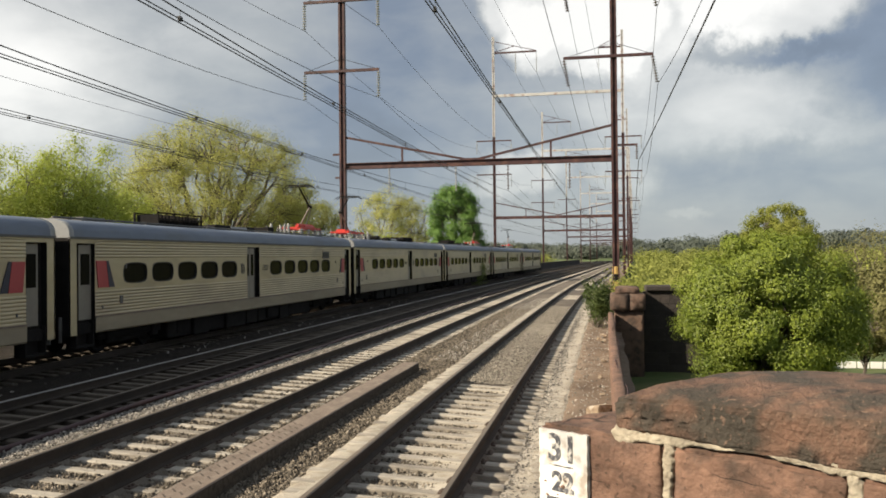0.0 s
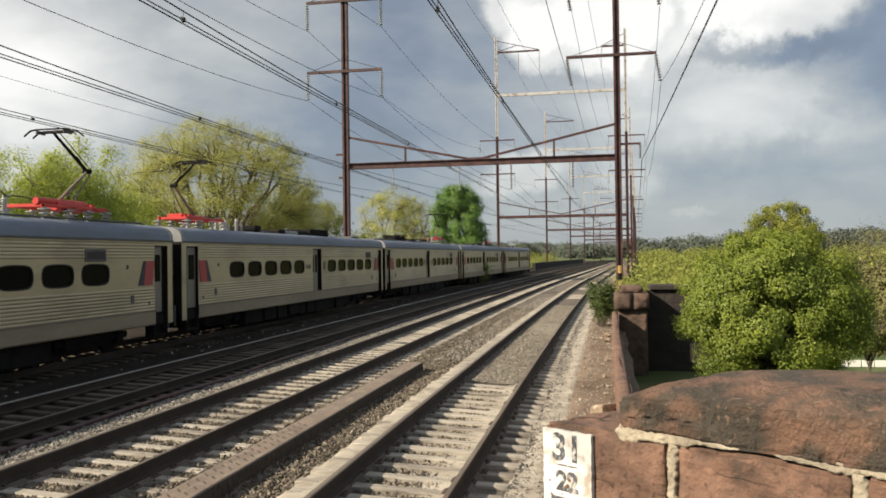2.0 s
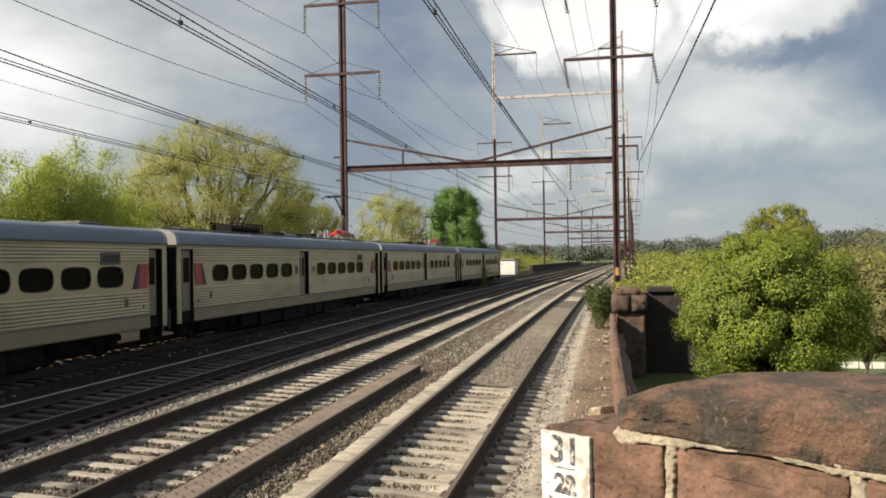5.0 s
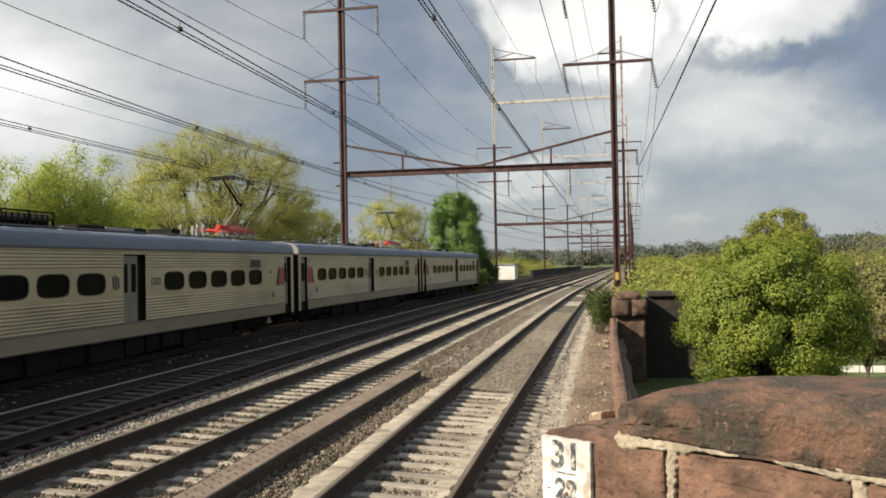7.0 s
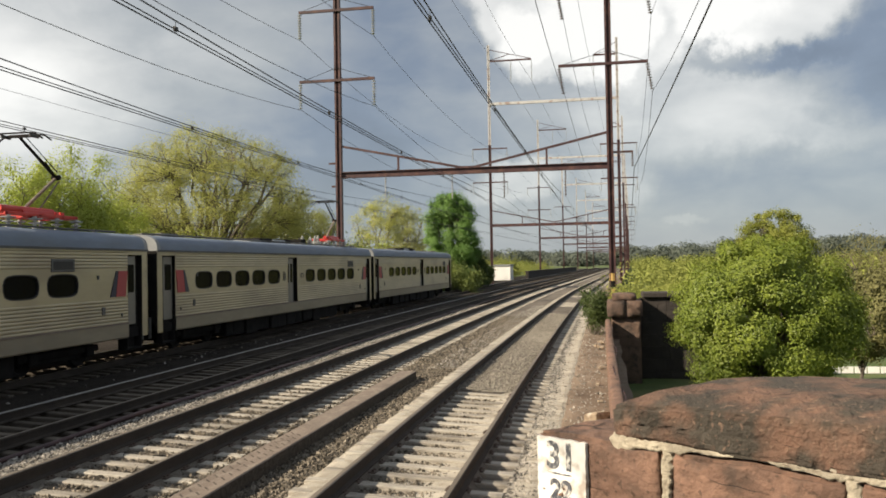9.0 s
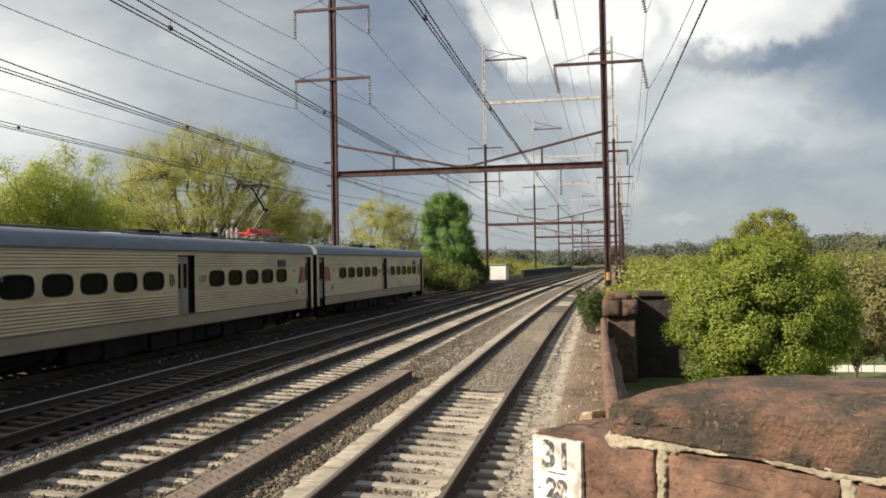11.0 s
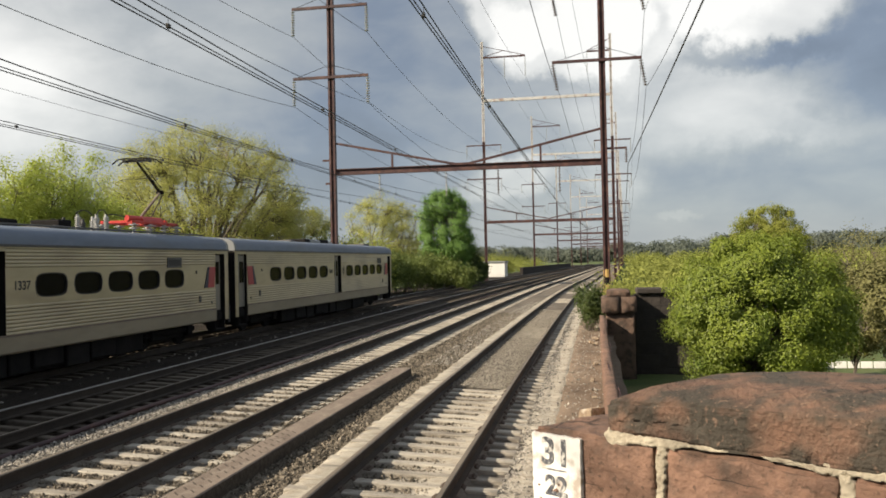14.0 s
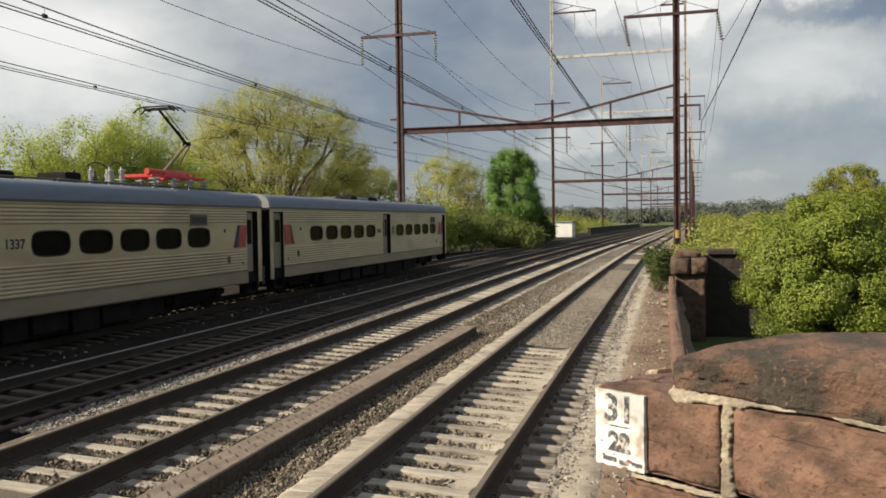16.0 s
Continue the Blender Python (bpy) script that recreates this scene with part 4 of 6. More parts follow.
# ---- masts, portals and wires ----
def h_post(bm, x, y, z0, z1, w=0.46, d=0.40):
    """A post of two flanges with a web and lacing."""
    a, b, f, t = w / 2, d / 2, 0.14, 0.03
    out = [(-a, -b), (-a + f, -b), (-a + f, -t), (a - f, -t), (a - f, -b), (a, -b), (a, b), (a - f, b), (a - f, t), (-a + f, t), (-a + f, b), (-a, b)]
    lo, hi = [[bm.verts.new((x + p, y + q, z)) for p, q in out] for z in (z0, z1)]
    bm.faces.new(lo[::-1]), bm.faces.new(hi)
    for i in range(12):
        bm.faces.new((lo[i], lo[(i + 1) % 12], hi[(i + 1) % 12], hi[i]))


def insulator(bm, top, length, n=9, r=0.13, lean=0.0):
    """A hanging string of discs below top, leaning a little."""
    x, y, z = top
    rings = [(0.02, 0)]
    for i in range(n):
        zz = -length * (i + 0.5) / n
        rings += [(0.03, zz + 0.03), (r, zz + 0.005), (r * 0.9, zz - 0.03), (0.03, zz - 0.04)]
    rings += [(0.02, -length)]
    lathe(bm, rings[::-1], 8, Matrix.Translation(top) @ pose(0, 0, 0, 0, -lean, 0))


def portal_first(ob):
    y = 0.0
    xl, xr = -18.86 - 0.72, 1.34 - 0.72
    for x, top in ((xl, 27.0), (xr, 27.0)):
        bm = bmesh.new()
        h_post(bm, x, y, -0.6, top)
        part("post", bm, "rust_paint", ob)
    bm = bmesh.new()
    box(bm, xl + 0.2, xr - 0.2, -0.16, 0.16, 9.92, 9.97)
    box(bm, xl + 0.2, xr - 0.2, -0.16, 0.16, 9.50, 9.55)
    box(bm, xl + 0.2, xr - 0.2, -0.02, 0.02, 9.55, 9.92)
    part("beam", bm, "rust_paint", ob)
    mid = (xl + xr) / 2 - 0.2
    bm = bmesh.new()
    bar(bm, (xl, 0, 11.98), (mid - 0.6, 0, 10.02), 0.16, 0.16)
    bar(bm, (mid + 0.6, 0, 10.02), (xr, 0, 12.15), 0.16, 0.16)
    bar(bm, (mid - 0.7, 0, 10.02), (mid + 0.7, 0, 10.02), 0.16, 0.12)
    part("truss_rod", bm, "rust_paint", ob)
    for x in (-14.96, -3.9):
        bm = bmesh.new()
        h = 12.0 - abs(x - (xl if x < mid else xr)) / (xr - xl) * 2 * 2.0
        bar(bm, (x, 0, 9.95), (x, 0, h), 0.14, 0.14, up=(1, 0, 0))
        part("strut", bm, "rust_paint", ob)
    for x, zz in ((xl, 16.95), (xl, 22.3), (xr, 17.0), (xr, 22.4)):
        bm = bmesh.new()
        a, b = (2.95, 2.95) if x < -5 else (3.55, 2.75)
        bar(bm, (x - a, -0.25, zz), (x + b, -0.25, zz), 0.16, 0.2)
        part("cross_arm", bm, "rust_paint", ob)
        bm = bmesh.new()
        for s, r in ((-1, a), (1, b)):
            tube(bm, (x + s * r, -0.25, zz), (x, -0.25, zz + 0.95), 0.02, n=5)
        part("stay", bm, "wire", ob)
        for s in (-1, 1):
            bm = bmesh.new()
            insulator(bm, (x + s * ((a if s < 0 else b) - 0.05), -0.25, zz - 0.12), 1.95, 10, 0.155, 0 if x < -5 else 9)
            part("insulator_string", bm, "porcelain" if x < -5 else "porcelain_brown", ob)
    bm = bmesh.new()
    bar(bm, (xr + 0.2, 0, 10.66), (xr + 1.6, 0, 10.66), 0.12, 0.14)
    part("bracket", bm, "rust_paint", ob)
    bm = bmesh.new()
    bar(bm, (xl - 0.2, 0, 10.66), (xl - 0.8, 0, 10.66), 0.12, 0.14)
    part("bracket", bm, "rust_paint", ob)
    bm = bmesh.new()
    insulator(bm, (xr + 1.55, 0, 10.6), 1.0, 6, 0.11)
    part("insulator_string", bm, "porcelain_brown", ob)
    bm = bmesh.new()
    bar(bm, (xl - 0.2, 0, 8.9), (xl - 0.6, 0, 8.9), 0.12, 0.14)
    part("bracket", bm, "rust_paint", ob)
    for c, low in TRACKS.values():
        bm = bmesh.new()
        insulator(bm, (c, 0, 9.5), 1.85, 8, 0.10)
        part("insulator_string", bm, "porcelain" if c < -9 else "porcelain_brown", ob)


def portal_far(ob, white):
    xl, xr = -18.86 - 0.72, 1.34 - 0.72
    for x in (xl, xr):
        bm = bmesh.new()
        h_post(bm, x, 0, -0.6, 21.9, 0.42, 0.36)
        part("post", bm, "rust_paint", ob)
        bm = bmesh.new()
        h_post(bm, x, 0, 21.9, 38.0, 0.40, 0.34)
        part("upper_post", bm, "zinc" if white else "rust_paint", ob, "bare galvanised upper post" if white else "")
    bm = bmesh.new()
    box(bm, xl, xr, -0.12, 0.12, 8.75, 9.2)
    part("beam", bm, "rust_paint", ob)
    mid = (xl + xr) / 2
    bm = bmesh.new()
    bar(bm, (xl, 0, 11.4), (mid, 0, 9.3), 0.14, 0.14)
    bar(bm, (mid, 0, 9.3), (xr, 0, 11.4), 0.14, 0.14)
    part("truss_rod", bm, "rust_paint", ob)
    for x in (-14.6, -4.3):
        bm = bmesh.new()
        bar(bm, (x, 0, 9.2), (x, 0, 10.3), 0.12, 0.12, up=(1, 0, 0))
        part("strut", bm, "rust_paint", ob)
    bm = bmesh.new()
    bar(bm, (xl, 0, 28.5), (xr, 0, 28.5), 0.34, 0.42)
    part("upper_beam", bm, "zinc" if white else "rust_paint", ob)
    for x, s in ((xl, 1), (xr, -1)):
        reach = 6.9 if s > 0 else 3.6
        bm = bmesh.new()
        bar(bm, (x, 0, 35.4), (x + s * reach, 0, 35.4), 0.22, 0.24)
        bar(bm, (x, 0, 37.3), (x + s * reach, 0, 35.5), 0.09, 0.09)
        bar(bm, (x, 0, 35.5), (x + s * reach / 2, 0, 36.4), 0.09, 0.09)
        part("top_bracket", bm, "rust_paint", ob)
        for k in (0.52, 1.0) if s > 0 else (1.0,):
            bm = bmesh.new()
            insulator(bm, (x + s * reach * k, 0, 35.3), 3.2, 12, 0.12)
            part("insulator_string", bm, "porcelain", ob)
        for zz in (21.3, 15.9):
            bm = bmesh.new()
            bar(bm, (x - 2.8, -0.2, zz), (x + 2.8, -0.2, zz), 0.16, 0.18)
            part("cross_arm", bm, "rust_paint", ob)
            for q in (-1, 1):
                bm = bmesh.new()
                insulator(bm, (x + q * 2.75, -0.2, zz - 0.1), 1.9, 9, 0.12)
                part("insulator_string", bm, "porcelain", ob)


GANTRY_Y = [60 + 71 * i for i in range(7)]


def build_portals():
    first = thing("catenary_portal", "rusty riveted steel catenary portal spanning four tracks", "catenary portal", "catenary portals", at=Matrix.Translation(on_line(0, 60)))
    portal_first(first)
    copy_thing(first, Matrix.Translation((0, -11, 0)))
    far = thing("catenary_portal", "tall steel catenary portal with bare galvanised upper posts", "catenary portal", "catenary portals", at=Matrix.Translation(on_line(0, GANTRY_Y[1])))
    portal_far(far, True)
    for y in GANTRY_Y[2:]:
        copy_thing(far, Matrix.Translation(on_line(0, y)))
    base = thing("post_base", "black and yellow banded concrete footing under the portal post", "footing")
    for i in range(4):
        bm = bmesh.new()
        lathe(bm, [(0.25, 0.0), (0.25, 0.55)], 12, Matrix.Translation(on_line(0.62, 60, -0.2 + 0.55 * i)))
        part("band", bm, "yellow_paint" if i % 2 else "gear", base)


def wire_run(name, label, points, radius, parent=None, group=""):
    cu = bpy.data.curves.new(name, "CURVE")
    cu.dimensions, cu.bevel_depth, cu.bevel_resolution = "3D", radius, 1
    sp = cu.splines.new("POLY")
    sp.points.add(len(points) - 1)
    for p, c in zip(sp.points, points):
        p.co = (*c, 1)
    cu.materials.append(M["wire"])
    o = new(name, cu)
    o.parent = parent
    return o if parent else tagged(o, label, "wire", group)


def spans(u, z, sag, ys, n=14, swing=0.0):
    """A wire that hangs from support to support."""
    out = []
    for a, b in zip(ys, ys[1:]):
        for i in range(n):
            k = i / n
            y = a + (b - a) * k
            x0, x1 = u + bend(a) + (swing if a < 0 else 0), u + bend(b)
            out.append((x0 + (x1 - x0) * k, y, z - sag * 4 * k * (1 - k)))
    out.append((u + bend(ys[-1]), ys[-1], z))
    return out


CONTACT = {1: 6.62, 2: 6.75, 3: 6.53, 4: 6.76}   # height of each contact wire


def build_wires():
    ys = [-11] + GANTRY_Y
    for n, (c, low) in TRACKS.items():
        ob = thing("catenary_wire", "black contact and messenger wires hung over one track", "overhead wire", "catenary wires")
        wz = CONTACT[n]
        lead = -0.18 if n == 1 else 0.0   # the wire is pulled aside at the nearest support
        wire_run("contact_wire", "", spans(c, wz, 0.02, ys, swing=lead), 0.0115, ob)
        wire_run("auxiliary_wire", "", spans(c + 0.02, wz + 0.09, 0.06, ys, swing=lead), 0.0105, ob)
        sag = (7.6 - wz - 0.17) / 0.92
        mess = spans(c, 7.6, sag, ys, swing=lead)
        wire_run("messenger_wire", "", mess, 0.0125, ob)
        for a, b in zip(ys[:3], ys[1:3]):
            for i in range(1, 9):
                k = i / 9
                y = a + (b - a) * k
                x = c + bend(a) + (bend(b) - bend(a)) * k + (lead * (1 - k) if a < 0 else 0)
                bm = bmesh.new()
                tube(bm, (x, y, wz), (x, y, 7.6 - sag * 4 * k * (1 - k)), 0.005, n=4)
                box(bm, x - 0.022, x + 0.022, y - 0.05, y + 0.05, wz + 0.02, wz + 0.09)
                part("dropper", bm, "wire", ob)
    xl, xr = -18.86 - 0.72, 1.34 - 0.72
    for u, z, sag, r in ((xl - 2.9, 14.85, 1.8, 0.017), (xl + 2.9, 14.85, 1.8, 0.017), (xl - 2.9, 20.2, 1.8, 0.017), (xl + 2.9, 20.2, 1.8, 0.017),
                         (xr - 3.1, 14.85, 1.8, 0.017), (xr + 3.05, 14.9, 1.8, 0.017), (xr - 3.1, 20.3, 1.8, 0.017), (xr + 3.05, 20.3, 1.8, 0.017)):
        wire_run("transmission_wire", "thin dark transmission wire slung from mast to mast", spans(u, z, sag, ys, swing=0.7 if u > 3 else 0.0), r, group="transmission wires")
    for u, z, sag, r in ((xl + 3.5, 32.0, 1.0, 0.02), (xl + 6.9, 32.0, 1.0, 0.02), (xr - 3.6, 32.0, 1.0, 0.02), (xl - 0.8, 10.2, 1.05, 0.007)):
        wire_run("feeder_wire", "dark feeder cable slung from mast to mast", spans(u, z, sag, ys), r, group="feeder wires")
    run = [(3.1 - 0.1 * k, -11 + 71 * k, 9.5 - 0.8 * k * (1 - k)) for k in (i / 14 for i in range(14))] + spans(2.28, 9.5, 0.4, GANTRY_Y)
    wire_run("feeder_wire", "thick dark feeder cable slung from mast to mast", run, 0.026, group="feeder wires")

# ---- the train ----
HALF, SIDE = 12.66, 1.60
Z_SILL, Z_CREAM, Z_CORN, Z_TOP = 0.72, 1.18, 3.45, 4.02
WIN_Y = [-9.40, -7.77, -6.13, -4.50, -2.85, 1.75, 3.40, 5.05, 6.70, 8.36]
DOOR_Y, DOOR_HALF = -0.645, 0.605


def flutes(z0, z1, pitch=0.095, depth=0.015):
    """Fluted steel sheet seen from its end: rows of (sideways, up)."""
    out, n = [], max(1, round((z1 - z0) / pitch))
    for i in range(n):
        z = z0 + (z1 - z0) * i / n
        h = (z1 - z0) / n
        out += [(0, z), (depth, z + h * 0.25), (depth, z + h * 0.6), (0, z + h * 0.85)]
    return out + [(0, z1)]


def sheet(bm, rows, y0, y1, side):
    a = [bm.verts.new((side * (SIDE + dx), y0, z)) for dx, z in rows]
    b = [bm.verts.new((side * (SIDE + dx), y1, z)) for dx, z in rows]
    for i in range(len(rows) - 1):
        bm.faces.new((a[i], b[i], b[i + 1], a[i + 1]))


def turns(half_y=1.0, half_z=0.5, n=28):
    """Angles round an opening, with those of its cell's corners among them."""
    c = math.atan2(half_z, half_y)
    return sorted([2 * math.pi * (i + 0.5) / n for i in range(n)] + [c, math.pi - c, math.pi + c, 2 * math.pi - c])


def loop_at(side, x, yc, zc, a, b, power=3.6, angles=None):
    """A rounded rectangle on the car's side."""
    pts = []
    for t in angles or turns():
        c, s = math.cos(t), math.sin(t)
        k = (abs(c / a) ** power + abs(s / b) ** power) ** (-1 / power)
        pts.append((side * x, yc + c * k, zc + s * k))
    return pts


def cell_at(side, x, yc, zc, half_y, half_z, angles):
    """A plain rectangle met by the same angles."""
    pts = []
    for t in angles:
        c, s = math.cos(t), math.sin(t)
        k = min(half_y / max(abs(c), 1e-6), half_z / max(abs(s), 1e-6))
        pts.append((side * x, yc + c * k, zc + s * k))
    return pts


def ring(bm, p, q):
    a, b = [bm.verts.new(v) for v in p], [bm.verts.new(v) for v in q]
    n = len(a)
    for i in range(n):
        bm.faces.new((a[i], a[(i + 1) % n], b[(i + 1) % n], b[i]))


def build_car(body_only=True):
    car = thing("railcar", "cream fluted stainless railcar with blue-grey roof and dark windows", "railcar", "railcars of the train")
    zb0, zb1 = 1.95, 2.89           # window band
    zc, wa, wb = 2.42, 0.665, 0.315
    for side in (1, -1):
        bm = bmesh.new()
        for y0, y1 in ((-11.5, DOOR_Y - DOOR_HALF), (DOOR_Y + DOOR_HALF, 11.5)):
            sheet(bm, flutes(Z_CREAM, zb0), y0, y1, side)
            sheet(bm, flutes(zb1, Z_CORN), y0, y1, side)
            # plain band with openings for the windows
            wins = [w for w in WIN_Y if y0 < w < y1]
            edges = [y0] + [(a + b) / 2 for a, b in zip(wins, wins[1:])] + [y1]
            cells = []
            for w, a, b in zip(wins, edges, edges[1:]):
                h = min(w - a, b - w, 0.815)
                cells.append((w, h))
                ang = turns(h, (zb1 - zb0) / 2)
                ring(bm, loop_at(side, SIDE, w, zc, wa, wb, angles=ang), cell_at(side, SIDE, w, (zb0 + zb1) / 2, h, (zb1 - zb0) / 2, ang))
                ring(bm, loop_at(side, SIDE, w, zc, wa, wb), loop_at(side, SIDE - 0.05, w, zc, wa, wb))
            marks = [y0] + [v for w, h in cells for v in (w - h, w + h)] + [y1]
            for a, b in zip(marks[::2], marks[1::2]):
                if b - a > 0.001:
                    sheet(bm, [(0, zb0), (0, zb1)], a, b, side)
        for y0, y1 in ((-HALF, -12.32), (12.32, HALF)):
            sheet(bm, [(0, Z_SILL), (0, Z_CORN)], y0, y1, side)
        for y0, y1 in ((-12.32, -11.5), (DOOR_Y - DOOR_HALF, DOOR_Y + DOOR_HALF), (11.5, 12.32)):   # over the doors
            sheet(bm, [(0, 3.30), (0, Z_CORN)], y0, y1, side)
        part("side_wall", bm, "cream_steel", car, "fluted cream stainless side wall")
        bm = bmesh.new()
        for y0, y1 in ((-11.5, 11.5),):
            sheet(bm, [(0.012, Z_CREAM), (0.03, Z_CREAM - 0.03), (0.03, Z_SILL + 0.04), (0.0, Z_SILL), (-0.1, Z_SILL)], y0, y1, side)
        part("skirt", bm, "skirt", car, "plain pale side sill")
        bm = bmesh.new()
        box(bm, side * (SIDE + 0.035) - 0.012, side * (SIDE + 0.035) + 0.012, -11.5, 11.5, Z_CREAM - 0.02, Z_CREAM + 0.03)
        part("rubbing_strip", bm, "trough", car)
        for w in WIN_Y:
            bm = bmesh.new()
            bm.faces.new([bm.verts.new(p) for p in loop_at(side, SIDE - 0.045, w, zc, wa, wb)])
            pane = part("window", bm, "dark_glass", car, "dark tinted window with rounded corners")
            bm = bmesh.new()
            ring(bm, loop_at(side, SIDE + 0.004, w, zc, wa + 0.012, wb + 0.012), loop_at(side, SIDE + 0.004, w, zc, wa - 0.02, wb - 0.02))
            ring(bm, loop_at(side, SIDE + 0.004, w, zc, wa + 0.012, wb + 0.012), loop_at(side, SIDE - 0.01, w, zc, wa + 0.012, wb + 0.012))
            ring(bm, loop_at(side, SIDE + 0.004, w, zc, wa - 0.02, wb - 0.02), loop_at(side, SIDE - 0.045, w, zc, wa - 0.02, wb - 0.02))
            part("gasket", bm, "gasket", pane)
        # doors
        for yc, half in ((-11.91, 0.41), (11.91, 0.41), (DOOR_Y, DOOR_HALF)):
            bm = bmesh.new()   # recess round the door
            d = SIDE - 0.16
            for a, b in ((yc - half, yc - half), (yc + half, yc + half)):
                box(bm, min(side * d, side * SIDE), max(side * d, side * SIDE), a - 0.006, a + 0.006, Z_SILL, 3.30)
            box(bm, side * d - 0.03, side * d, yc - half, yc + half, Z_SILL, 3.30) if side > 0 else box(bm, side * d, side * d + 0.03, yc - half, yc + half, Z_SILL, 3.30)
            part("door_recess", bm, "gear", car)
            leaves = ((yc - 0.37 * side, 0.225), (yc + 0.085 * side, 0.225)) if half > 0.5 else ((yc - (0.1 if yc > 0 else -0.1), half - 0.12),)
            for lc, lh in leaves:
                z0 = 1.12
                x0 = SIDE - 0.10
                bm = bmesh.new()
                box(bm, *sorted((side * (x0 - 0.04), side * x0)), lc - lh, lc + lh, z0, 3.26, bevel=0.01)
                leaf = part("door_leaf", bm, "grey_door", car, "grey sliding door leaf")
                bm = bmesh.new()
                wl = lh * (0.55 if half > 0.5 else 0.7)
                box(bm, *sorted((side * (x0 - 0.01), side * (x0 + 0.012))), lc - wl, lc + wl, 2.12, 3.0, bevel=0.006)
                part("door_window", bm, "dark_glass", leaf)
            if half < 0.5:
                bm = bmesh.new()
                box(bm, *sorted((side * (SIDE - 0.35), side * (SIDE - 0.02))), yc - half, yc + half, 0.34, 0.40)
                box(bm, *sorted((side * (SIDE - 0.35), side * (SIDE - 0.25))), yc - half, yc + half, 0.40, 1.1)
                for q in (yc - half, yc + half - 0.05):
                    box(bm, *sorted((side * (SIDE - 0.35), side * (SIDE - 0.02))), q, q + 0.05, 0.40, 1.1)
                part("step_well", bm, "gear", car)
        # slanted stripes near the ends
        for e in (-1, 1):
            for name, top0, top1, low0, low1, m in (("stripe_red", 11.46, 10.98, 11.36, 10.84, "logo_red"), ("stripe_blue", 10.97, 10.86, 10.83, 10.55, "logo_blue")):
                bm = bmesh.new()
                x = side * (SIDE + 0.026)
                vs = [bm.verts.new((x, e * y, z)) for y, z in ((top0, 2.80), (top1, 2.80), (low1, 2.02), (low0, 2.02))]
                ws = [bm.verts.new(v.co - Vector((side * 0.02, 0, 0))) for v in vs]
                bm.faces.new(vs)
                for i in range(4):
                    bm.faces.new((vs[i], vs[(i + 1) % 4], ws[(i + 1) % 4], ws[i]))
                part(name, bm, m, car)
            for yy, zz, h in ((10.2, 1.62, 0.12), (9.95, 2.62, 0.06), (11.15, 1.45, 0.05)):
                bm = bmesh.new()
                box(bm, *sorted((side * SIDE, side * (SIDE + 0.03))), e * yy - h * 0.7, e * yy + h * 0.7, zz - h, zz + h, bevel=0.008)
                part("hatch", bm, "gear_grey", car)
        bm = bmesh.new()   # destination box over the last window
        yd = 8.34 if side > 0 else -9.38
        box(bm, *sorted((side * SIDE, side * (SIDE + 0.03))), yd - 0.50, yd + 0.50, 2.80, 3.16, bevel=0.01)
        sign_box = part("destination_box", bm, "gear_grey", car)
        bm = bmesh.new()
        box(bm, *sorted((side * (SIDE + 0.02), side * (SIDE + 0.034))), yd - 0.42, yd + 0.42, 2.87, 3.09, bevel=0.004)
        part("sign_glass", bm, "gasket", sign_box)
        for k, h in enumerate((0.20, 0.23, 0.17)):   # plain dark strokes beside the centre door
            bm = bmesh.new()
            x, y = side * (SIDE + 0.006), -1.80 + 0.13 * k
            bar(bm, (x, y - 0.02, 2.43 + h), (x, y + 0.03, 2.43 - h), 0.075, 0.006, up=(1, 0, 0))
            part("mark_stroke", bm, "number_ink", car)
    # roof
    prof = []
    for i in range(17):
        t = math.pi * i / 16
        c, s = math.cos(t), math.sin(t)
        prof.append(((SIDE + 0.02) * math.copysign(abs(c) ** 0.55, c), Z_CORN + (Z_TOP - Z_CORN) * s ** 0.62))
    bm = bmesh.new()
    yy = [-HALF, -12.45, -6, 0, 6, 12.45, HALF]
    loops = [[bm.verts.new((x, y, z)) for x, z in prof] for y in yy]
    for j, (a, b) in enumerate(zip(loops, loops[1:])):
        for i in range(16):
            f = bm.faces.new((a[i], a[i + 1], b[i + 1], b[i]))
            f.material_index = 1 if j in (0, 5) else 0
            f.smooth = True
    bm.faces.new(loops[0]).material_index = 1
    bm.faces.new(loops[-1][::-1]).material_index = 1
    part("roof", bm, ["roof_blue", "roof_grey"], car, "blue-grey curved roof with pale end caps")
    for side in (1, -1):
        bm = bmesh.new()
        box(bm, side * (SIDE + 0.02) - 0.025, side * (SIDE + 0.02) + 0.025, -HALF, HALF, Z_CORN - 0.03, Z_CORN + 0.03)
        part("rain_gutter", bm, "gear_grey", car)
    # ends with the passage between cars
    for e in (-1, 1):
        bm = bmesh.new()
        box(bm, -SIDE, SIDE, *sorted((e * (HALF - 0.06), e * HALF)), Z_SILL, Z_CORN)
        part("end_wall", bm, "gear", car)
        bm = bmesh.new()
        box(bm, -1.15, 1.15, *sorted((e * HALF, e * (HALF + 0.27))), 0.62, 3.42, bevel=0.03)
        part("gangway", bm, "gasket", car)
        bm = bmesh.new()
        box(bm, -0.15, 0.15, *sorted((e * (HALF - 0.4), e * (HALF + 0.28))), 0.78, 1.02, bevel=0.02)
        part("coupler", bm, "gear", car)
        for s in (-1, 1):
            bm = bmesh.new()
            tube(bm, (s * 1.35, e * (HALF + 0.05), 0.55), (s * 1.35, e * (HALF + 0.05), 1.25), 0.05, n=6)
            part("jumper_hose", bm, "gear_grey", car)
    bm = bmesh.new()
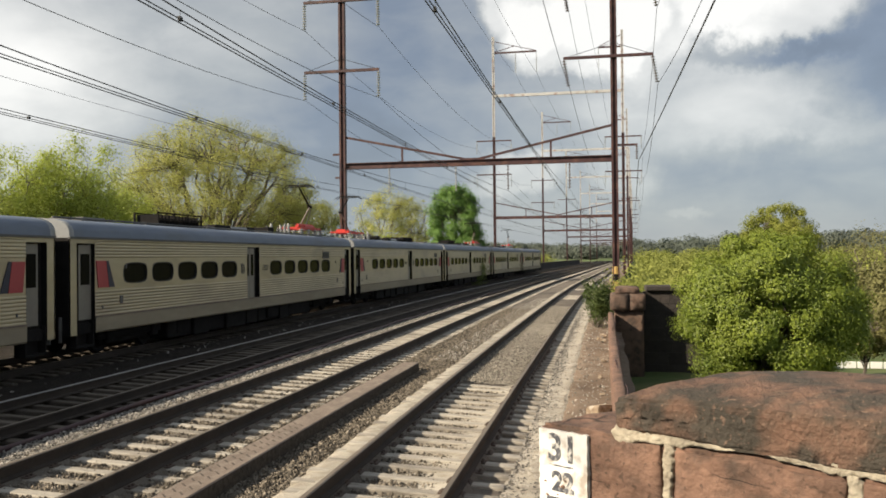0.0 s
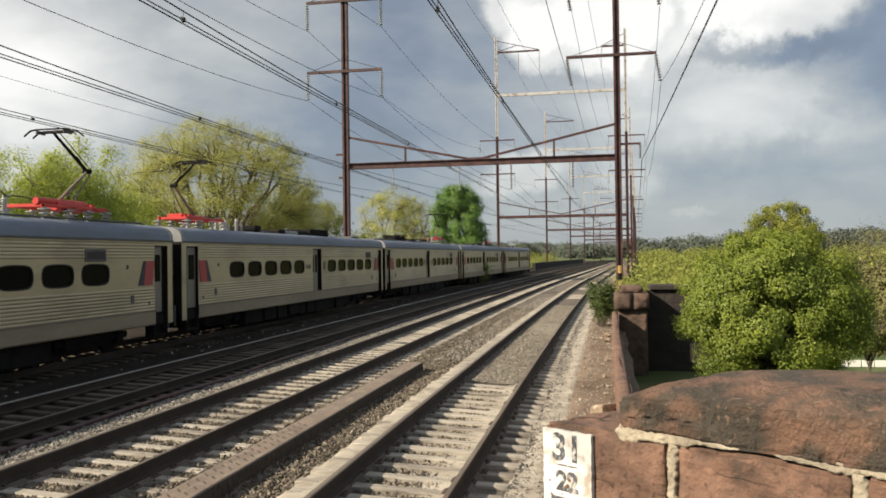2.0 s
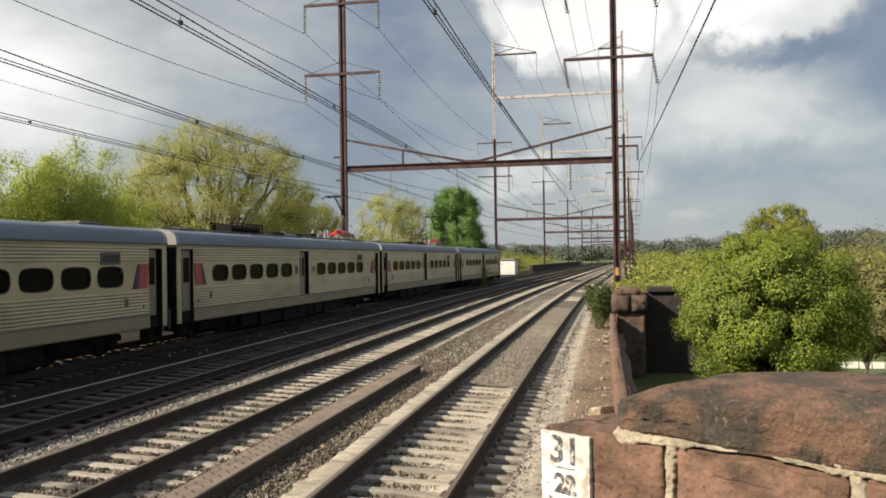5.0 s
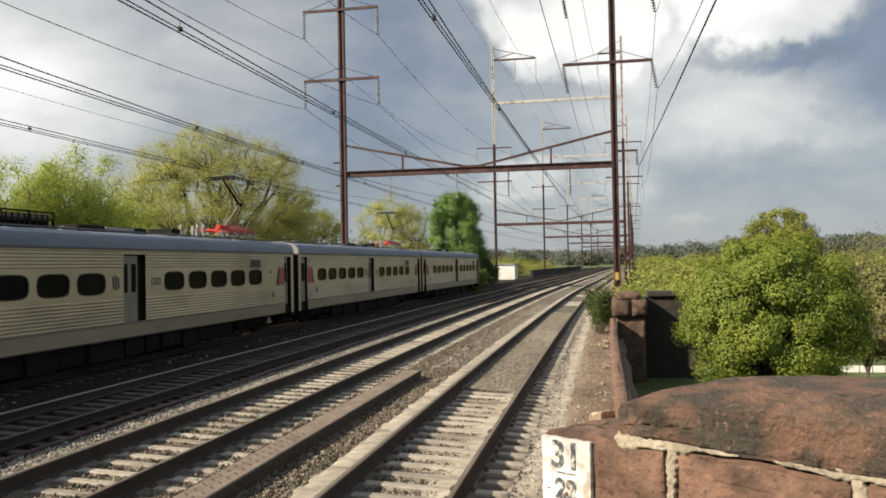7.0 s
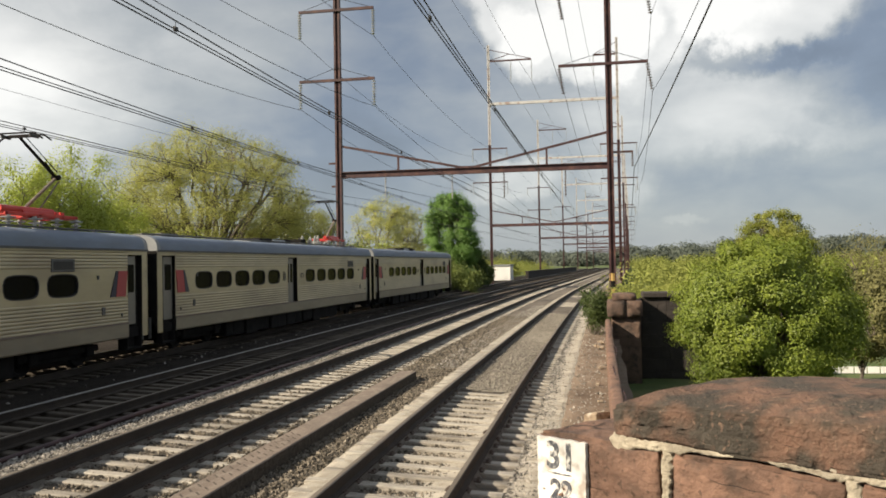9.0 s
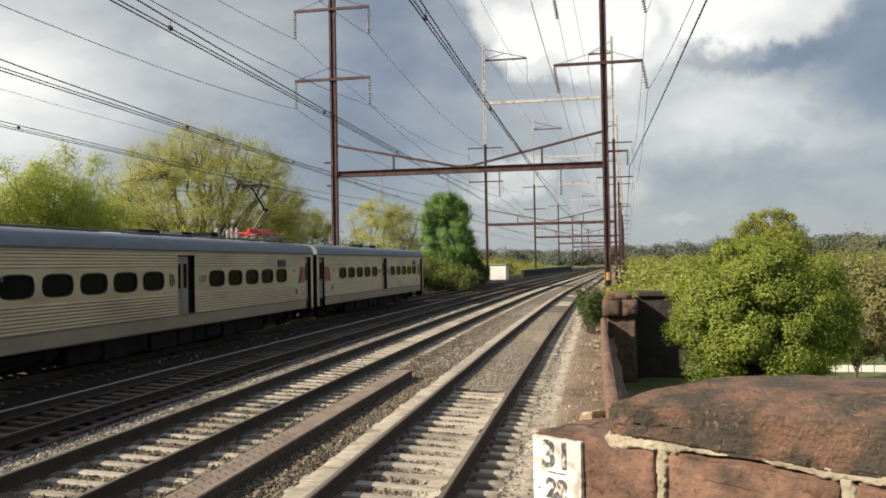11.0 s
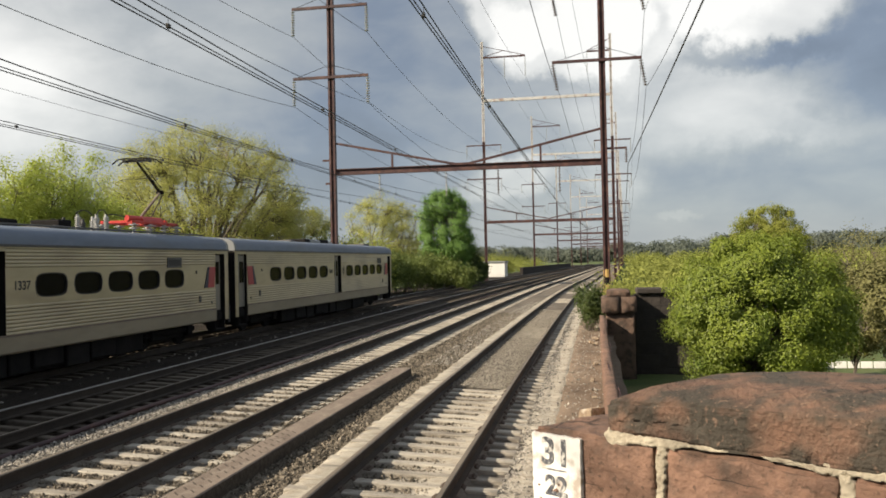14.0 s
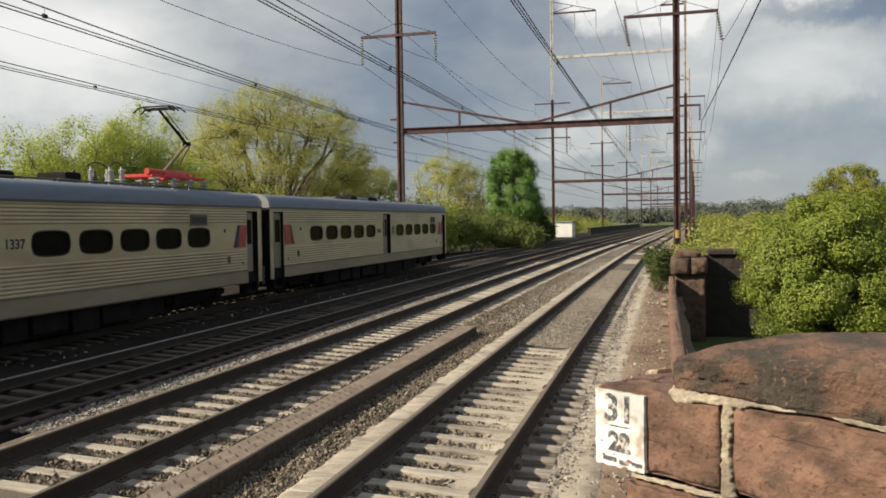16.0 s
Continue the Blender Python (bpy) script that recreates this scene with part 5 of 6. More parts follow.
    box(bm, -SIDE + 0.1, SIDE - 0.1, -HALF, HALF, Z_SILL, Z_SILL + 0.3)
    part("floor_frame", bm, "gear", car)
    # added box below the floor, only to stop sun passing under the car
    bm = bmesh.new()
    box(bm, -1.25, 1.25, -6.9, 6.9, 0.10, Z_SILL + 0.1, bevel=0.04)
    part("under_pan", bm, "gear", car)
    # equipment under the floor
    rng = random.Random(4)
    y = -6.3
    while y < 6.0:
        w = rng.uniform(0.7, 1.8)
        drop = rng.uniform(0.50, 0.66)
        for s in (-1, 1):
            bm = bmesh.new()
            box(bm, *sorted((s * 0.3, s * rng.uniform(1.25, 1.42))), y, y + w, Z_SILL - drop, Z_SILL + 0.05, bevel=0.03)
            part("equipment_box", bm, "gear", car)
        y += w + rng.uniform(0.05, 0.25)
    for e in (-1, 1):
        bm = bmesh.new()
        for s in (-1, 1):
            box(bm, *sorted((s * 1.0, s * 1.16)), e * 8.9 - 1.75, e * 8.9 + 1.75, 0.42, 0.62, bevel=0.04)
            for q in (-1.25, 1.25):
                box(bm, *sorted((s * 1.0, s * 1.24)), e * 8.9 + q - 0.18, e * 8.9 + q + 0.18, 0.30, 0.66, bevel=0.04)
        # added block between the side frames, stops sun shining through
        box(bm, -1.0, 1.0, e * 8.9 - 1.5, e * 8.9 + 1.5, 0.26, 0.75, bevel=0.03)
        bogie = part("bogie", bm, "gear", car)
        for q in (-1.25, 1.25):
            for s in (-1, 1):
                bm = bmesh.new()
                lathe(bm, [(0.455, -0.08), (0.47, -0.05), (0.43, -0.04), (0.42, 0.06), (0.34, 0.06), (0.30, 0.03), (0.12, 0.03), (0.10, 0.09)], 20,
                      Matrix.Translation((s * 0.755, e * 8.9 + q, 0.425)) @ pose(0, 0, 0, 0, 90 * s, 0))
                part("wheel", bm, "gear", bogie)
    # on the roof: hoods and a conduit
    for y0, y1, h, m in ((-2.0, -0.62, 0.20, "gear"), (-0.6, 1.0, 0.17, "roof_grey"), (1.02, 1.75, 0.20, "gear"), (-2.7, -2.02, 0.10, "roof_grey"), (3.3, 3.8, 0.10, "gear_grey"), (-10.6, -9.4, 0.12, "gear_grey")):
        bm = bmesh.new()
        box(bm, -0.62, 0.62, y0, y1, 3.95, 4.02 + h, bevel=0.06)
        part("roof_hood", bm, m, car)
    bm = bmesh.new()
    tube(bm, (0.75, -12.2, 4.06), (0.75, 12.2, 4.06), 0.03, n=6)
    for i in range(12):
        box(bm, 0.71, 0.79, -11.5 + 2.05 * i, -11.42 + 2.05 * i, 3.95, 4.09)
    part("roof_conduit", bm, "gear_grey", car)
    return car


def add_grid(car):
    """The black resistor grid on the roof."""
    bm = bmesh.new()
    for i in range(13):
        box(bm, -0.42, 0.42, -6.05 + i * 0.24, -5.97 + i * 0.24, 4.08, 4.44, bevel=0.01)
    for s in (-1, 1):
        for z in (4.04, 4.26, 4.47):
            box(bm, s * 0.46 - 0.025, s * 0.46 + 0.025, -6.15, -2.95, z, z + 0.045)
        for y in (-6.15, -5.08, -4.02, -3.0):
            box(bm, s * 0.46 - 0.03, s * 0.46 + 0.03, y, y + 0.06, 3.9, 4.52)
    part("resistor_grid", bm, "gear", car, "black resistor grid")


def add_box(car):
    """A long low equipment box on the roof."""
    bm = bmesh.new()
    box(bm, -0.8, 0.8, -4.6, -1.9, 4.0, 4.34, bevel=0.05)
    for i in range(6):
        box(bm, -0.84, 0.84, -4.4 + 0.45 * i, -4.3 + 0.45 * i, 4.02, 4.36, bevel=0.01)
    part("roof_box", bm, "gear", car, "black low roof equipment box")


def add_pantograph(car, yc, fold=1):
    """A red-framed single-arm collector, raised to the wire. fold: which way its knee points along the car."""
    yf = yc - 0.2
    bm = bmesh.new()
    for x in (-0.55, 0.55):
        box(bm, x - 0.05, x + 0.05, yf - 1.5, yf + 1.6, 4.36, 4.46, bevel=0.015)
    for y in (-1.45, -0.1, 0.9, 1.5):
        box(bm, -0.6, 0.6, yf + y - 0.06, yf + y + 0.06, 4.35, 4.45, bevel=0.015)
    tube(bm, (0.42, yf - 1.55, 4.53), (0.42, yf + 0.62, 4.53), 0.10, n=12)
    tube(bm, (0.42, yf - 0.75, 4.45), (0.42, yf + 0.5, 4.45), 0.15, n=12)
    for y in (0.75, 1.05, 1.3):
        box(bm, -0.3, 0.3, yf + y - 0.09, yf + y + 0.09, 4.42, 4.58, bevel=0.02)
    frame_part = part("pantograph_frame", bm, "red_paint", car, "bright red pantograph base frame", smooth=False)
    for x in (-0.6, 0.6):
        for y in (-1.4, -0.35, 0.6, 1.5):
            bm = bmesh.new()
            lathe(bm, [(0.08, 0), (0.08, 0.05), (0.05, 0.07), (0.05, 0.12), (0.15, 0.15), (0.15, 0.17), (0.05, 0.19), (0.05, 0.24), (0.19, 0.27), (0.19, 0.29), (0.06, 0.31), (0.06, 0.34)], 12, Matrix.Translation((x, yf + y, 4.02)))
            part("post_insulator", bm, "porcelain", frame_part)
    s = fold
    base, knee, headp = Vector((0, yc - 0.25 * s, 4.58)), Vector((0, yc + 1.22 * s, 5.64)), Vector((0, yc - 0.35 * s, 6.62))
    bm = bmesh.new()
    tube(bm, base, knee, 0.055, 0.045, n=8)
    tube(bm, base + Vector((0.2, 0.35 * s, -0.05)), knee + Vector((0.06, 0.05 * s, -0.1)), 0.025, n=6)
    part("lower_arm", bm, "trough", car, "dull orange-brown lower arm")
    bm = bmesh.new()
    tube(bm, knee, headp, 0.055, 0.04, n=8)
    tube(bm, knee + Vector((0.1, -0.1 * s, 0.16)), headp + Vector((0.12, 0.1 * s, 0.02)), 0.014, n=6)
    tube(bm, knee + Vector((-0.12, 0, 0)), knee + Vector((0.12, 0, 0)), 0.08, n=8)
    tube(bm, knee, knee + Vector((0.0, -0.5 * s, 0.42)), 0.02, n=5)
    part("upper_arm", bm, "gear", car, "black upper arm")
    bm = bmesh.new()
    tube(bm, (-0.45, headp.y, 6.64), (0.45, headp.y, 6.64), 0.03, n=6)
    collector = part("collector_head", bm, "gear", car, "black collector head with two carbon strips")
    for y in (-0.19, 0.19):
        bm = bmesh.new()
        rows = [(-0.85 + 1.7 * i / 8) for i in range(9)]
        rows = [(x, 6.72 - (0.18 * ((abs(x) - 0.5) / 0.35) ** 2 if abs(x) > 0.5 else 0)) for x in rows]
        loops = [[bm.verts.new((x, headp.y + y + p, z + q)) for p, q in ((-0.025, -0.02), (0.025, -0.02), (0.025, 0.02), (-0.025, 0.02))] for x, z in rows]
        for a, b in zip(loops, loops[1:]):
            for k in range(4):
                bm.faces.new((a[k], a[(k + 1) % 4], b[(k + 1) % 4], b[k]))
        bm.faces.new(loops[0]), bm.faces.new(loops[-1][::-1])
        part("carbon_strip", bm, "gear", collector)
    for x in (-0.45, 0.45):
        bm = bmesh.new()
        box(bm, x - 0.03, x + 0.03, headp.y - 0.19, headp.y + 0.19, 6.60, 6.70, bevel=0.01)
        part("head_bracket", bm, "gear_grey", collector)
    # breaker, bushings and cables beside the frame
    for x, y, h in ((0.45, -3.0, 0.50), (0.1, -3.2, 0.42), (0.5, -3.6, 0.46), (-0.3, -3.4, 0.5), (0.35, -4.1, 0.30), (-0.1, -4.4, 0.34)):
        bm = bmesh.new()
        rows = [(0.09, 0), (0.09, 0.06)]
        for k in range(int((h - 0.08) / 0.06)):
            rows += [(0.06, 0.075 + 0.06 * k), (0.095, 0.09 + 0.06 * k), (0.095, 0.105 + 0.06 * k), (0.06, 0.12 + 0.06 * k)]
        lathe(bm, rows + [(0.05, h), (0.05, h + 0.07)], 10, Matrix.Translation((x, yc + y * s, 4.02)))
        part("bushing", bm, "porcelain" if h > 0.4 else "gear_grey", car)
    for x, y0, y1, rise in ((0.45, -3.0, -1.9, 0.05), (0.5, -3.6, -3.0, 0.16), (0.1, -3.2, -4.1, 0.14)):
        wire_run("roof_cable", "", [(x, yc + (y0 + (y1 - y0) * k / 7) * s, 4.55 + rise * 4 * k / 7 * (1 - k / 7)) for k in range(8)], 0.018, car)
    bm = bmesh.new()
    box(bm, -0.6, 0.4, *sorted((yc - 4.7 * s, yc - 5.3 * s)), 4.10, 4.32, bevel=0.04)
    for q in (-4.78, -5.22):
        box(bm, -0.5, 0.3, yc + q * s - 0.03, yc + q * s + 0.03, 3.98, 4.16)
    part("breaker_box", bm, "gear", car)


def car_number(car, text):
    """The fleet number beside the windows; plain strokes where text is empty."""
    for side in (1, -1):
        if text:
            cu = bpy.data.curves.new("fleet_number", "FONT")
            cu.body, cu.size, cu.align_x, cu.align_y, cu.extrude, cu.offset = text, 0.32, "CENTER", "CENTER", 0.002, 0.007
            cu.materials.append(M["number_ink"])
            o = new("fleet_number", cu)
            o.parent = car
            o.matrix_basis = pose(side * (SIDE + 0.005), 0.565, 2.42, 90, 0, 90 * side)
        else:
            bm = bmesh.new()
            for i in range(4):
                box(bm, side * (SIDE + 0.004) - 0.003, side * (SIDE + 0.004) + 0.003, 0.28 + 0.155 * i, 0.38 + 0.155 * i, 2.32, 2.52)
            part("fleet_number", bm, "number_ink", car)


CARS = []


def build_train():
    plain = build_car()
    tail = plain
    last = copy_thing(plain, Matrix())            # leading car, without a collector
    rear = copy_thing(plain, Matrix())
    add_pantograph(rear, 9.1, 1)
    fourth = copy_thing(rear, Matrix())
    add_box(fourth)
    third = copy_thing(rear, Matrix())
    add_grid(third)
    fifth = copy_thing(third, Matrix())
    for c, text in ((tail, ""), (rear, "1337"), (third, "1332"), (fourth, ""), (fifth, "1327"), (last, "")):
        car_number(c, text)
    for c in (rear, third, fourth, fifth):
        tagged(c, "cream fluted railcar with a raised red pantograph on its blue roof")
    CARS.extend((tail, rear, third, fourth, fifth, last))


# where the train's rear end stands along the line
def rear_end(t):
    return REAR[0] + t * (REAR[1] + t * (REAR[2] + t * REAR[3]))


REAR = (149.66, -10.52, 0.2475, 0.0023)


def car_pose(index, t):
    y = rear_end(t) - 12.955 - 25.91 * index
    u, low = TRACKS[4]
    a, b = on_line(u, y - 8.9), on_line(u, y + 8.9)
    turn = -math.degrees(math.atan2(b.x - a.x, b.y - a.y))
    m = (a + b) / 2
    return pose(m.x, m.y, low + CANT / 2, 0, 0, turn + (180 if index in TURNED else 0))


TURNED = (0, 3, 5)   # cars that run the other way round

# ---- plants ----
def leaf_mesh(name, centres, size, material, seed, up=0.35, ways=None):
    """Many small folded leaves, each two triangles, at the given places."""
    rng = np.random.default_rng(seed)
    n = len(centres)
    c = np.asarray(centres, float)
    d = rng.normal(size=(n, 3))
    if ways is not None:
        d = d * 0.30 + np.asarray(ways)
    d[:, 2] += up
    d /= np.linalg.norm(d, axis=1)[:, None]
    e = np.cross(d, rng.normal(size=(n, 3)))
    e /= np.linalg.norm(e, axis=1)[:, None] + 1e-9
    g = np.cross(d, e)
    s = (size * rng.uniform(0.6, 1.35, n))[:, None]
    fold = d * s * 0.28
    v = np.stack([c - e * s, c + g * s * 0.62 + fold, c + e * s, c - g * s * 0.62 + fold], 1).reshape(-1, 3)
    k = (np.arange(n) * 4)[:, None]
    f = np.concatenate([k + np.array([[0, 1, 2]]), k + np.array([[0, 2, 3]])], 0)
    me = bpy.data.meshes.new(name)
    me.from_pydata(v.tolist(), [], f.tolist())
    me.materials.append(M[material])
    return me


def limb(bm, a, b, r0, r1, bow, rng, n=5, seg=6):
    """A tapering, slightly crooked limb; returns its points."""
    a, b = Vector(a), Vector(b)
    pts = [a.lerp(b, i / n) + (Vector((rng.gauss(0, 1), rng.gauss(0, 1), rng.gauss(0, 0.5))) * bow * (b - a).length if 0 < i < n else Vector()) for i in range(n + 1)]
    loops = []
    for i, p in enumerate(pts):
        d = (pts[min(i + 1, n)] - pts[max(i - 1, 0)]).normalized()
        s = d.orthogonal().normalized()
        t = d.cross(s)
        r = r0 + (r1 - r0) * i / n
        loops.append([bm.verts.new(p + (s * math.cos(2 * math.pi * j / seg) + t * math.sin(2 * math.pi * j / seg)) * r) for j in range(seg)])
    for p, q in zip(loops, loops[1:]):
        for j in range(seg):
            bm.faces.new((p[j], p[(j + 1) % seg], q[(j + 1) % seg], q[j]))
    bm.faces.new(loops[-1])
    return pts


def tree(name, label, at, height, width, crown_from, leaves, size, material, seed, trunk=0.25, clumps=60, spread=0.16, limbs=12, open_shape=0.5, depth=None, power=2.0, lobes=0.16, shell=False, reach=(0.3, 0.62), limb_size=1.0, bow=0.05):
    """A broad-leaved tree: trunk, limbs and twigs, and leaves in clumps round the twigs' ends."""
    rng = random.Random(seed)
    ob = thing(name, label, "tree", at=Matrix.Translation(at))
    bm = bmesh.new()
    rx, ry, h0 = width / 2, (depth or width) / 2, height * crown_from
    mid = h0 + (height - h0) * 0.46
    fork = Vector((rng.gauss(0, 0.02) * height, rng.gauss(0, 0.02) * height, max(h0 * 0.9, height * 0.14)))
    limb(bm, (0, 0, -0.3), fork, trunk, trunk * 0.75, 0.02, rng, 6, 8)
    ends = []
    for i in range(clumps):
        # a place in an egg-shaped crown, near its shell
        while True:
            v = Vector((rng.uniform(-1, 1), rng.uniform(-1, 1), rng.uniform(-1, 1)))
            if open_shape ** power < abs(v.x) ** power + abs(v.y) ** power + abs(v.z) ** power < 1:
                break
        lop = 1 + lobes * noise.noise(Vector((v.x * 1.6 + seed, v.y * 1.6, v.z * 1.6)))
        zz = mid + v.z * lop * ((height - mid) if v.z > 0 else (mid - h0))
        taper = 1.0 if v.z > -0.2 else 0.9
        ends.append(Vector((v.x * rx * lop * taper, v.y * ry * lop * taper, zz)))
    mains = []
    for i in range(limbs):
        a = 2 * math.pi * i / limbs + rng.uniform(-0.3, 0.3)
        k = rng.uniform(*reach)
        tip = Vector((math.cos(a) * rx * k, math.sin(a) * ry * k, mid + (height - mid) * rng.uniform(-0.25, 0.62)))
        mains.append(limb(bm, fork + Vector((0, 0, rng.uniform(-0.1, 0.06) * height)), tip, trunk * 0.42 * limb_size, trunk * 0.14 * limb_size, bow, rng, 6, 6))
    joints = [p for m in mains for p in m[2:]]
    for e in ends:
        j = min(joints, key=lambda p: (p - e).length + 0.6 * max(0, p.z - e.z))
        limb(bm, j, e, trunk * 0.13, trunk * 0.035, 0.06, rng, 4, 4)
    part("trunk", bm, "bark", ob, smooth=True)
    pts, ways = [], []
    share = leaves // clumps
    for e in ends:
        r = spread * (rx + ry) / 2 * rng.uniform(0.7, 1.45)
        for _ in range(int(share * rng.uniform(0.6, 1.4))):
            v = Vector((rng.gauss(0, 0.5), rng.gauss(0, 0.5), rng.gauss(0, 0.42)))
            if v.length > 1.05:
                v *= 1.05 / v.length
            if shell:   # leaves lie on the clump's outside
                v = v.normalized() * rng.uniform(0.15, 1.0) ** 0.7 + v * 0.35
                v.z *= 0.85
            pts.append(tuple(e + v * r))
            ways.append(tuple(v.normalized() * 0.8 + Vector((e.x / rx, e.y / ry, (e.z - mid) / (height - mid))) * 0.5))
    o = new("crown", leaf_mesh("crown", pts, size, material, seed, 0.3, ways))
    o.parent = ob
    return ob


def bush(name, label, at, width, height, leaves, size, material, seed, depth=None, category="shrub"):
    rng = random.Random(seed)
    ob = thing(name, label, category, at=Matrix.Translation(at))
    pts = []
    for i in range(14):
        bm = bmesh.new()
        a, k = rng.uniform(0, 6.28), rng.random() ** 0.5
        tip = Vector((math.cos(a) * k * width / 2, math.sin(a) * k * (depth or width) / 2, height * rng.uniform(0.35, 0.92)))
        limb(bm, (tip.x * 0.25, tip.y * 0.25, -0.2), tip, 0.03 * height ** 0.5, 0.008, 0.05, rng, 3, 4)
        part("stem", bm, "bark", ob)
        for _ in range(leaves // 14):
            v = Vector((rng.gauss(0, 0.5) * width * 0.22, rng.gauss(0, 0.5) * (depth or width) * 0.22, rng.gauss(0, 0.5) * height * 0.3))
            p = tip + v
            p.z = max(p.z, 0.0)
            pts.append(tuple(p))
    o = new("foliage", leaf_mesh("foliage", pts, size, material, seed))
    o.parent = ob
    return ob


def woods(name, label, places, size, material, seed):
    """Far trees, joined: lumpy crowns of leaf clumps over the ground."""
    rng = random.Random(seed)
    pts, ways, gen = [], [], np.random.default_rng(seed)
    for x, y, w, h, n in places:
        lumps = np.array([(rng.uniform(-0.4, 0.4) * w, rng.uniform(-0.3, 0.3) * w, h * rng.uniform(0.3, 0.85), rng.uniform(0.18, 0.34) * w) for _ in range(9)])
        pick = lumps[gen.integers(0, 9, n)]
        v = gen.normal(size=(n, 3))
        v *= (pick[:, 3] * gen.random(n) ** 0.3 / np.linalg.norm(v, axis=1))[:, None]
        p = pick[:, :3] + v * np.array([1, 1, 0.8])
        ways.append(v / np.linalg.norm(v, axis=1)[:, None])
        p[:, 2] = land(x, y) + np.maximum(p[:, 2], 0.2)
        pts.append(p + np.array([x, y, 0.0]))
    pts = np.concatenate(pts)
    o = new(name, leaf_mesh(name, pts, size, material, seed, 0.3, np.concatenate(ways)))
    return tagged(o, label, "trees", kind="stuff")


def bearing(az, dist):
    """A place at az degrees right of the track's line and dist metres off."""
    return (math.sin(radians(az)) * dist, math.cos(radians(az)) * dist)


def build_plants():
    def stand(az, dist):
        x, y = bearing(az, dist)
        return (x, y, land(x, y))
    # behind the train
    tree("spring_tree", "large spreading tree in sparse yellow-green spring leaf", stand(-26.0, 75), 16.2, 18.2, 0.08, 175000, 0.060, "leaf_spring", 41, trunk=0.5, clumps=800, spread=0.105, limbs=40, open_shape=0.5,
         lobes=0.03, reach=(0.35, 0.85), limb_size=1.1, bow=0.022)
    tree("spring_tree", "small spreading tree in sparse yellow-green leaf", stand(-20.6, 84), 11.2, 9.0, 0.12, 36000, 0.07, "leaf_spring", 12, trunk=0.3, clumps=170, spread=0.17, limbs=18, open_shape=0.45, reach=(0.3, 0.8), bow=0.025)
    for az, d, h, w, seed in ((-34.9, 60, 12.0, 6.4, 13), (-37.6, 58, 10.8, 6.4, 14), (-36.2, 59, 11.2, 5.8, 18), (-33.2, 62, 11.2, 5.6, 19), (-39.6, 56, 10.2, 6.0, 20), (-31.6, 66, 9.4, 6.2, 28), (-42.0, 54, 9.0, 6.0, 29)):
        tree("green_tree", "slender pointed tree in fresh green leaf beside the line", stand(az, d), h, w, 0.06, 26000, 0.072, "leaf_green", seed, trunk=0.2, clumps=150, spread=0.27, limbs=12, power=1.7, lobes=0.3)
    tree("spring_tree", "open yellow-green tree behind the line", stand(-14.3, 105), 12.3, 11.0, 0.12, 36000, 0.075, "leaf_spring", 15, trunk=0.3, clumps=170, spread=0.17, limbs=18, open_shape=0.45, reach=(0.3, 0.8), bow=0.025)
    tree("ivy_tree", "tall round tree densely clad in dark green ivy", stand(-9.7, 100), 11.9, 6.2, 0.02, 100000, 0.085, "leaf_ivy", 16, trunk=0.35, clumps=260, spread=0.22, limbs=12, open_shape=0.6, power=2.6)
    tree("bare_tree", "thin grey tree with hardly any leaf", stand(-12.3, 108), 11.6, 6.5, 0.2, 1500, 0.12, "leaf_spring", 17, trunk=0.34, clumps=90, spread=0.2, limbs=14, open_shape=0.3)
    for i, (az, d, w, h, m) in enumerate(((-30, 66, 7, 5.5, "leaf_green"), (-18.5, 80, 7, 5.6, "leaf_scrub"), (-16.2, 84, 6, 5.2, "leaf_green"), (-12.8, 92, 6, 4.0, "leaf_scrub"), (-11.0, 97, 5, 3.6, "leaf_scrub"),
                                          (-7.9, 104, 2.6, 5.2, "leaf_shrub"), (-7.6, 112, 2.5, 2.8, "leaf_shrub"), (-22.5, 74, 7, 4.5, "leaf_green"), (-36, 64, 8, 5, "leaf_green"), (-14.8, 88, 5, 4.2, "leaf_scrub"),
                                          (-9.3, 92, 4.4, 2.8, "leaf_scrub"), (-42, 52, 7, 5.5, "leaf_green"), (-47, 50, 8, 6, "leaf_green"))):
        tagged(bush("thicket", "dense green thicket beside the far track", stand(az, d), w, h, 9000, 0.11, m, 30 + i), group="thickets")
    # below the parapet on the right
    tree("maple_tree", "dense round maple in bright green leaf below the parapet", stand(10.95, 27), 5.2, 4.75, 0.11, 230000, 0.040, "leaf_maple", 21, trunk=0.16, power=2.25, clumps=200, spread=0.165, limbs=18, open_shape=0.7, lobes=0.08, shell=True)
    tree("maple_tree", "taller green tree behind the maple", stand(11.6, 50), 7.7, 4.5, 0.1, 120000, 0.045, "leaf_spring_green", 22, power=2.4, trunk=0.2, clumps=460, spread=0.14, limbs=14, lobes=0.02)
    tree("bare_tree", "grey tree with thin olive spring leaf behind the maple", stand(17.2, 48), 6.4, 5.5, 0.1, 9000, 0.05, "leaf_olive", 27, trunk=0.2, clumps=120, spread=0.2, limbs=14, open_shape=0.3)
    tree("young_tree", "small thin tree with olive spring leaf on the grass", stand(16.2, 34), 4.2, 3.4, 0.22, 7000, 0.07, "leaf_olive", 23, trunk=0.07, clumps=60, spread=0.22)
    tree("young_tree", "small thin tree with olive spring leaf on the grass", stand(18.6, 33), 5.0, 3.4, 0.22, 8000, 0.07, "leaf_olive", 24, trunk=0.08, clumps=60, spread=0.22)
    x, y, _ = on_line(-0.25, 34.5)
